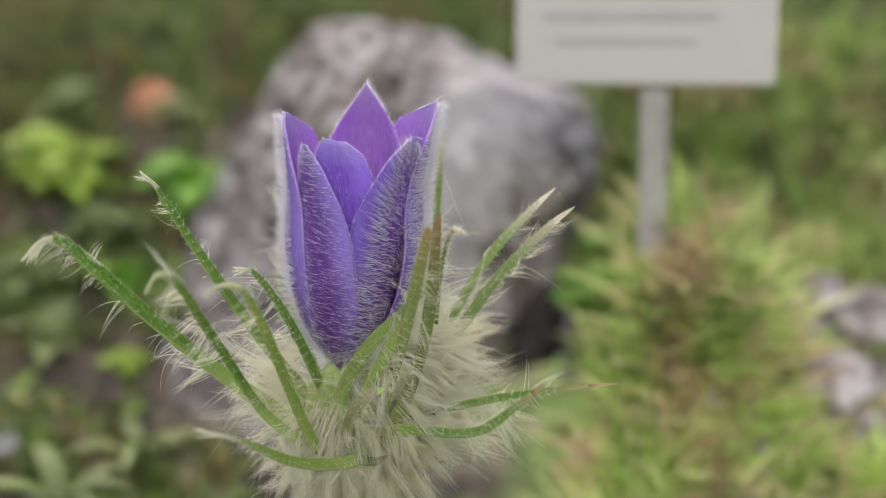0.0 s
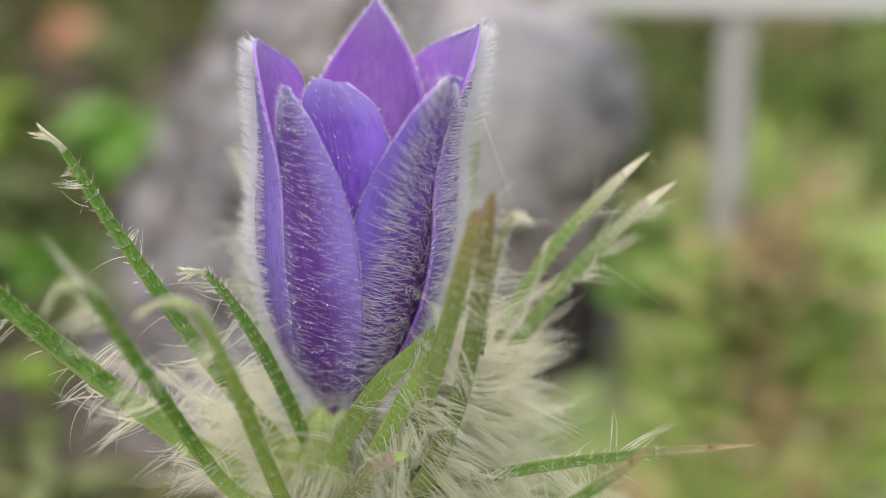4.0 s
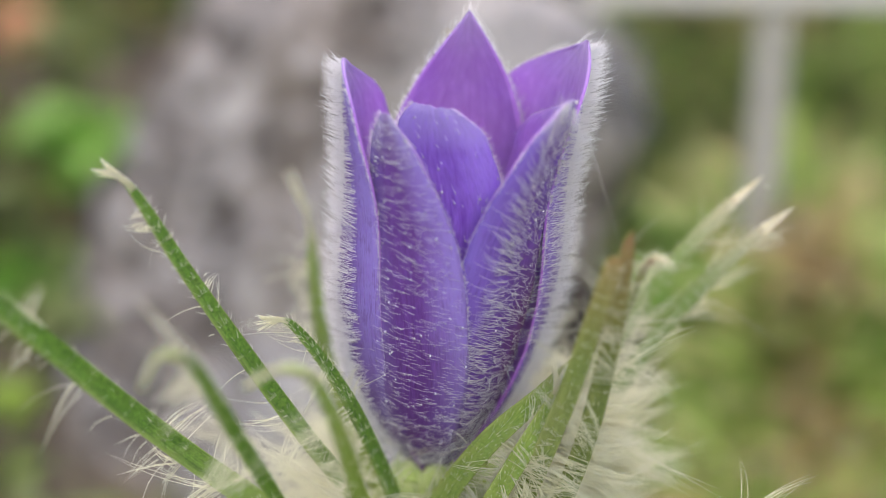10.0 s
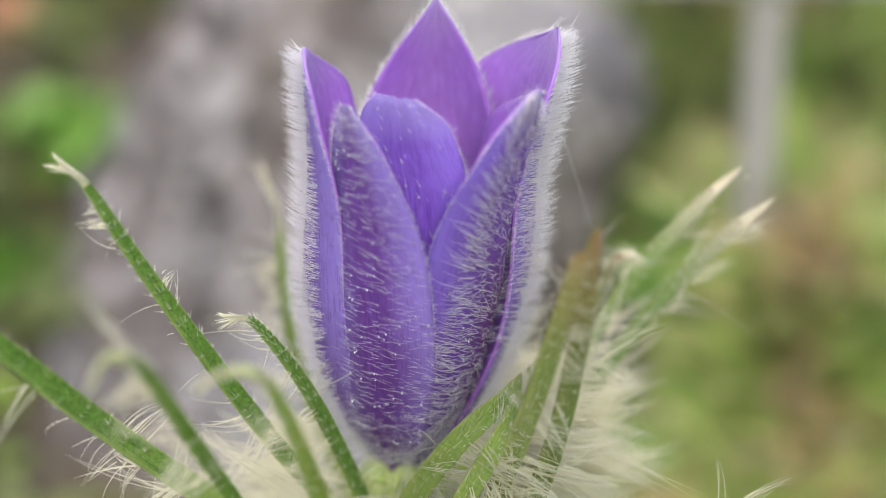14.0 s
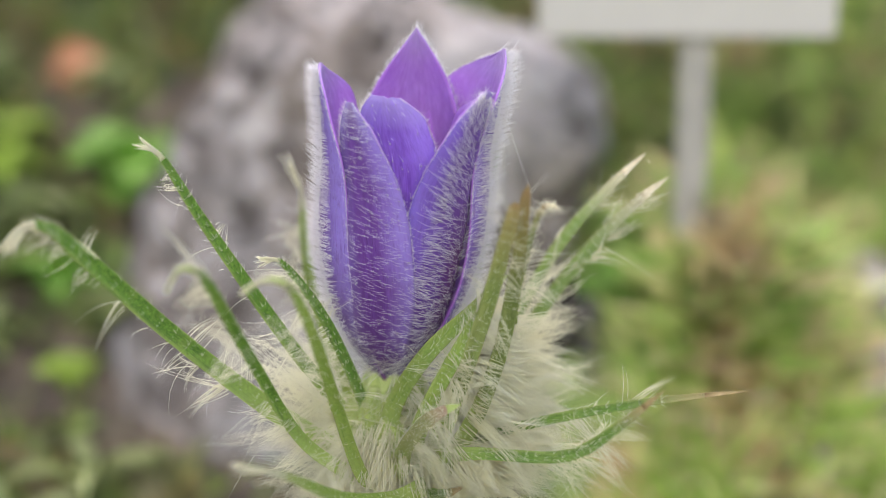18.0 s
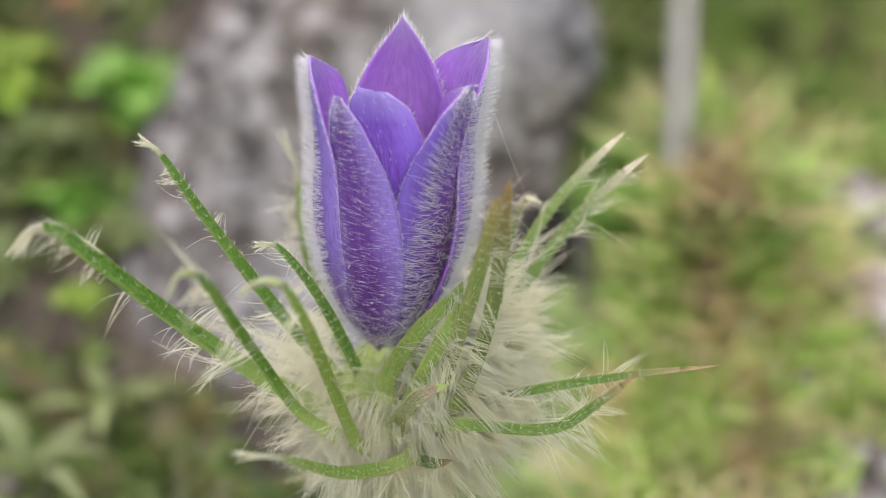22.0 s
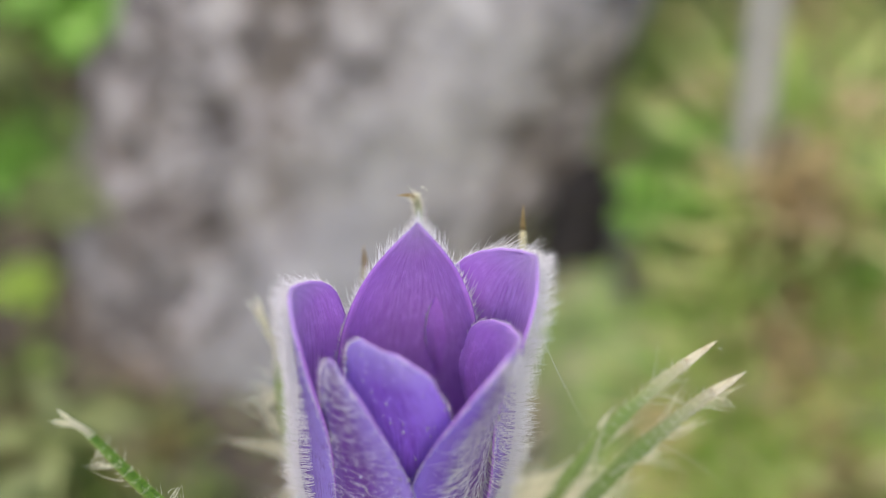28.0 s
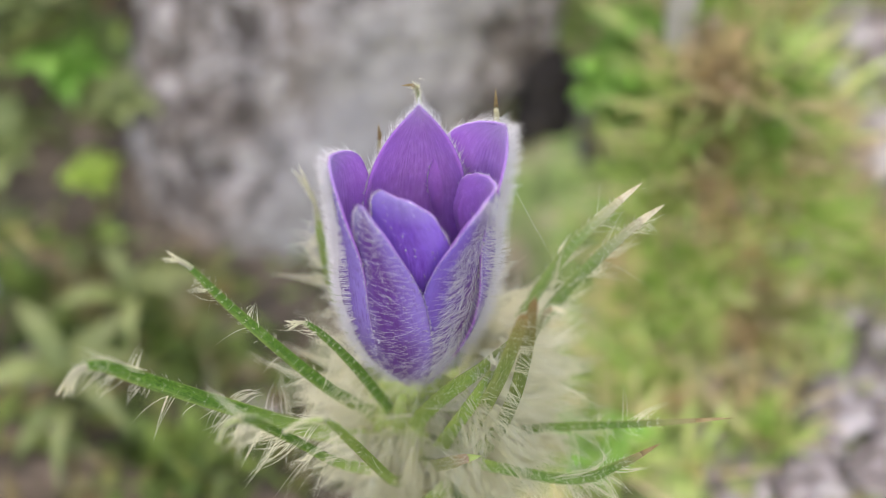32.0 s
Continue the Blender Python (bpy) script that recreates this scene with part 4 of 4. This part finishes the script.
    long = np.maximum((r.uniform(*hair_len, hairs) * np.interp(i / cut, (0, 0.5, 1), (1.15, 1.0, 0.55)))[rep_] * r.uniform(0.6, 1.08, m), 0.05)
    v, f = hair_mesh(root[rep_] + spread, unit(ways)[rep_], long, 0.0048, bend[rep_] - 0.92 * spread / long[:, None] + r.normal(0, 0.04, (m, 3)), 5)
    k = 620
    i = r.integers(0, int(n * 0.8), k)
    u = r.uniform(-1, 1, k)
    root = pts[i] + side[i] * (u * w[i])[:, None] + up[i] * (0.3 * w[i])[:, None] * r.choice((-1.0, 1.0), (k, 1))
    ways = tang[i] * 0.8 + side[i] * (u * 0.8)[:, None] + up[i] * r.normal(0, 0.5, (k, 1))
    v2, f2 = hair_mesh(root, ways, r.uniform(0.04, 0.13, k), 0.002, None, 2)
    tagged(part("bract_hairs", np.vstack([v, v2]), f + [[q + len(v) for q in face_] for face_ in f2], CREAM, ob, "long silky cream hairs", at=pts[n // 2]), kind="stuff")
    return ob


bract("slender green bract", [(-0.25, 0.1, -1.2), (-0.6, -0.2, -0.35), (-1.02, -0.45, 0.35), (-1.55, -0.55, 1.2), (-2.1, -0.6, 2.1), (-2.47, -0.6, 2.74), (-2.68, -0.55, 2.95)], 0.08, BRACT, 31, 0.09, None, 16, (0.15, 0.5), felt=0.22)
bract("long green bract with a drooping tip", [(-0.4, -0.1, -1.2), (-1.45, -0.6, -0.2), (-2.4, -1.0, 0.8), (-3.25, -1.45, 1.85), (-3.58, -1.62, 2.24), (-3.85, -1.75, 2.28), (-4.12, -1.9, 2.02)], 0.102, BRACT, 32, 0.19, reach=0.72, felt=0.3)
bract("green bract with a hooked tip", [(-0.3, -0.6, -1.2), (-0.95, -1.0, -0.5), (-1.42, -1.6, 0.7), (-1.76, -2.2, 1.75), (-1.88, -2.4, 2.0), (-2.04, -2.5, 2.05), (-2.17, -2.58, 1.8)], 0.066, BRACT, 33, 0.26, fork=0.0, felt=0.42)
bract("green bract with a hooked tip", [(-0.1, -0.7, -1.2), (-0.28, -1.0, -0.9), (-0.53, -1.6, 0.3), (-0.68, -2.0, 1.1), (-0.86, -2.25, 1.7), (-1.0, -2.35, 1.88), (-1.2, -2.4, 1.9), (-1.42, -2.42, 1.76)], 0.07, BRACT_LIGHT, 34, 0.3, fork=0.0, felt=0.42)
bract("short green bract", [(-0.15, -0.1, -1.0), (-0.25, -0.3, -0.35), (-0.68, -0.42, 0.75), (-1.16, -0.36, 1.44), (-1.42, -0.34, 1.52)], 0.068, BRACT, 35)
bract("green bract behind the bud", [(-0.3, 0.7, -1.1), (-0.9, 1.0, 0.4), (-1.08, 1.3, 1.3), (-1.15, 1.6, 1.85), (-1.35, 1.9, 2.3)], 0.075, BRACT_LIGHT, 36, 0.3)
bract("olive bract with a brown tip", [(0.45, -0.45, -1.2), (0.85, -0.85, 0.0), (1.2, -1.15, 1.2), (1.46, -1.35, 2.3), (1.5, -1.39, 2.5)], 0.088, BRACT_OLIVE, 37, 0.08, RUST, 40)
bract("olive bract with a brown tip", [(0.6, -0.55, -1.2), (1.05, -0.9, -0.3), (1.35, -1.02, 0.6), (1.52, -1.15, 1.6), (1.6, -1.25, 2.4), (1.64, -1.3, 2.68)], 0.085, BRACT_OLIVE, 38, 0.1, RUST, 40)
bract("broad light green bract arching over the bud base", [(0.02, -0.35, -1.0), (0.1, -0.5, -0.3), (0.5, -0.72, 0.45), (1.0, -0.8, 1.0), (1.45, -0.7, 1.45)], 0.1, BRACT_LIGHT, 39, 0.1, BRACT)
bract("light green bract", [(0.25, -0.5, -1.1), (0.5, -0.85, -0.2), (0.8, -0.95, 0.45), (1.05, -0.95, 0.95), (1.15, -0.9, 1.2)], 0.09, BRACT_LIGHT, 40, 0.1)
bract("pale green bract with a straw tip", [(0.7, 0.5, -1.1), (1.2, 0.6, -0.2), (2.1, 0.75, 1.35), (2.75, 0.83, 2.12), (3.16, 0.86, 2.52)], 0.07, BRACT_PALE, 41, 0.18, STRAW, 16, (0.3, 0.6), -0.1, reach=0.98, swept=1.2)
bract("pale green bract with a straw tip", [(0.8, 0.3, -1.1), (1.35, 0.4, -0.2), (2.25, 0.55, 1.1), (2.98, 0.66, 1.88), (3.44, 0.7, 2.27)], 0.078, BRACT_PALE, 42, 0.18, STRAW, 30, (0.35, 0.8), -0.15, reach=0.98, swept=1.0)
bract("spreading green bract with a brown tip", [(0.6, -0.2, -1.2), (1.1, -0.4, -0.75), (1.85, -0.65, -0.4), (3.0, -1.0, -0.02), (4.2, -1.2, 0.22)], 0.06, BRACT_RUST, 43, 0.12, RUST, 60)
bract("spreading green bract with a brown tip", [(0.5, -0.6, -0.9), (1.1, -1.1, -0.62), (2.1, -1.5, -0.47), (2.7, -1.65, -0.02), (3.16, -1.75, 0.44)], 0.068, BRACT_RUST, 44, 0.15, RUST, 60)
bract("short front bract with a pinkish brown tip", [(0.2, -0.6, -1.0), (0.3, -1.1, -0.5), (0.5, -1.4, -0.12), (0.66, -1.5, 0.05), (0.9, -1.6, 0.2)], 0.085, BRACT_TAN, 45, 0.16, BRACT_TAN, 26, (0.3, 0.7))
bract("low green bract", [(0.5, -0.85, -1.15), (0.1, -1.3, -1.1), (-0.42, -1.9, -0.82), (-1.0, -2.55, -0.25), (-1.55, -2.95, 0.08)], 0.085, BRACT_LIGHT, 46, 0.2)
bract("small low bract", [(0.25, -0.5, -1.4), (0.5, -0.95, -1.2), (0.72, -1.4, -1.0), (0.93, -1.8, -0.72)], 0.07, BRACT_RUST, 47, 0.2, RUST, 30)
bract("thin dry bract with a curled tip", [(1.5, -0.8, 0.9), (1.62, -1.05, 1.7), (1.74, -1.2, 2.25), (1.86, -1.25, 2.42), (2.02, -1.28, 2.36)], 0.03, BRACT_OLIVE, 51, 0.3, STRAW, 0)
# broad bases of the front bracts, close against the bud
for k, (deg, top) in enumerate([(228, -0.1), (250, 0.05), (270, -0.05), (290, 0.1), (312, 0.0)]):
    c, d = math.cos(radians(deg)), math.sin(radians(deg))
    bract("broad yellow-green bract base below the bud", [(0.07 + r * c, 0.22 + r * d, z) for r, z in ((0.55, -1.35), (0.7, -0.95), (0.66, -0.45), (0.5, top))], 0.15, BRACT_BASE, 80 + k, 0.12, BRACT_BASE, 8, (0.2, 0.5), -0.1, (c, d, 0.2))
# pale woolly bracts packed round the collar
for k, (deg, reach_out, top) in enumerate([(-28, 1.3, 0.2), (-12, 1.5, 0.5), (4, 1.55, 0.75), (18, 1.5, 0.6), (34, 1.4, 0.3), (160, 1.15, -0.1), (190, 1.1, -0.2)]):
    a = radians(deg)
    c, d = math.cos(a), math.sin(a)
    bract("pale woolly bract at the collar", [(0.07 + r * c, 0.22 + r * d, z) for r, z in ((0.35, -1.5), (0.7, -0.9), (0.75 * reach_out, (top - 0.9) / 2), (reach_out, top))], 0.15, WOOL, 60 + k, 0.15, None, 10, (0.2, 0.5), -0.1, (c, d, -0.3))
v, f = hair_mesh(np.array([(1.42, 0.45, 3.1)]), np.array([(0.5, 0.25, -1.6)]), np.array([1.75]), 0.002, np.array([(0.03, 0, 0)]), 5)
part("silk_thread", v, f, SILVER, flower, "single strand of spider silk")
bract("back bract with a brown tip", [(0.2, 0.9, -1.0), (0.35, 1.8, 1.0), (0.36, 1.85, 2.8), (0.34, 1.75, 3.45), (0.3, 1.68, 3.65), (0.14, 1.62, 3.71)], 0.03, BRACT_PALE, 48, 0.25, RUST, 4, (0.1, 0.2))
bract("back bract with a brown tip", [(0.5, 0.9, -1.0), (1.1, 1.6, 0.8), (1.32, 1.75, 2.4), (1.34, 1.65, 3.56)], 0.06, BRACT_PALE, 49, 0.12, RUST, 4, (0.1, 0.2))
bract("back bract with a brown tip", [(0.0, 0.9, -1.0), (-0.2, 1.7, 0.8), (-0.2, 1.8, 2.2), (-0.2, 1.7, 3.05)], 0.06, BRACT_PALE, 50, 0.15, RUST, 4, (0.1, 0.2))

# the lens keeps the bud sharp
cam.data.dof.use_dof = True
cam.data.dof.focus_object = front
cam.data.dof.aperture_fstop = 7.4
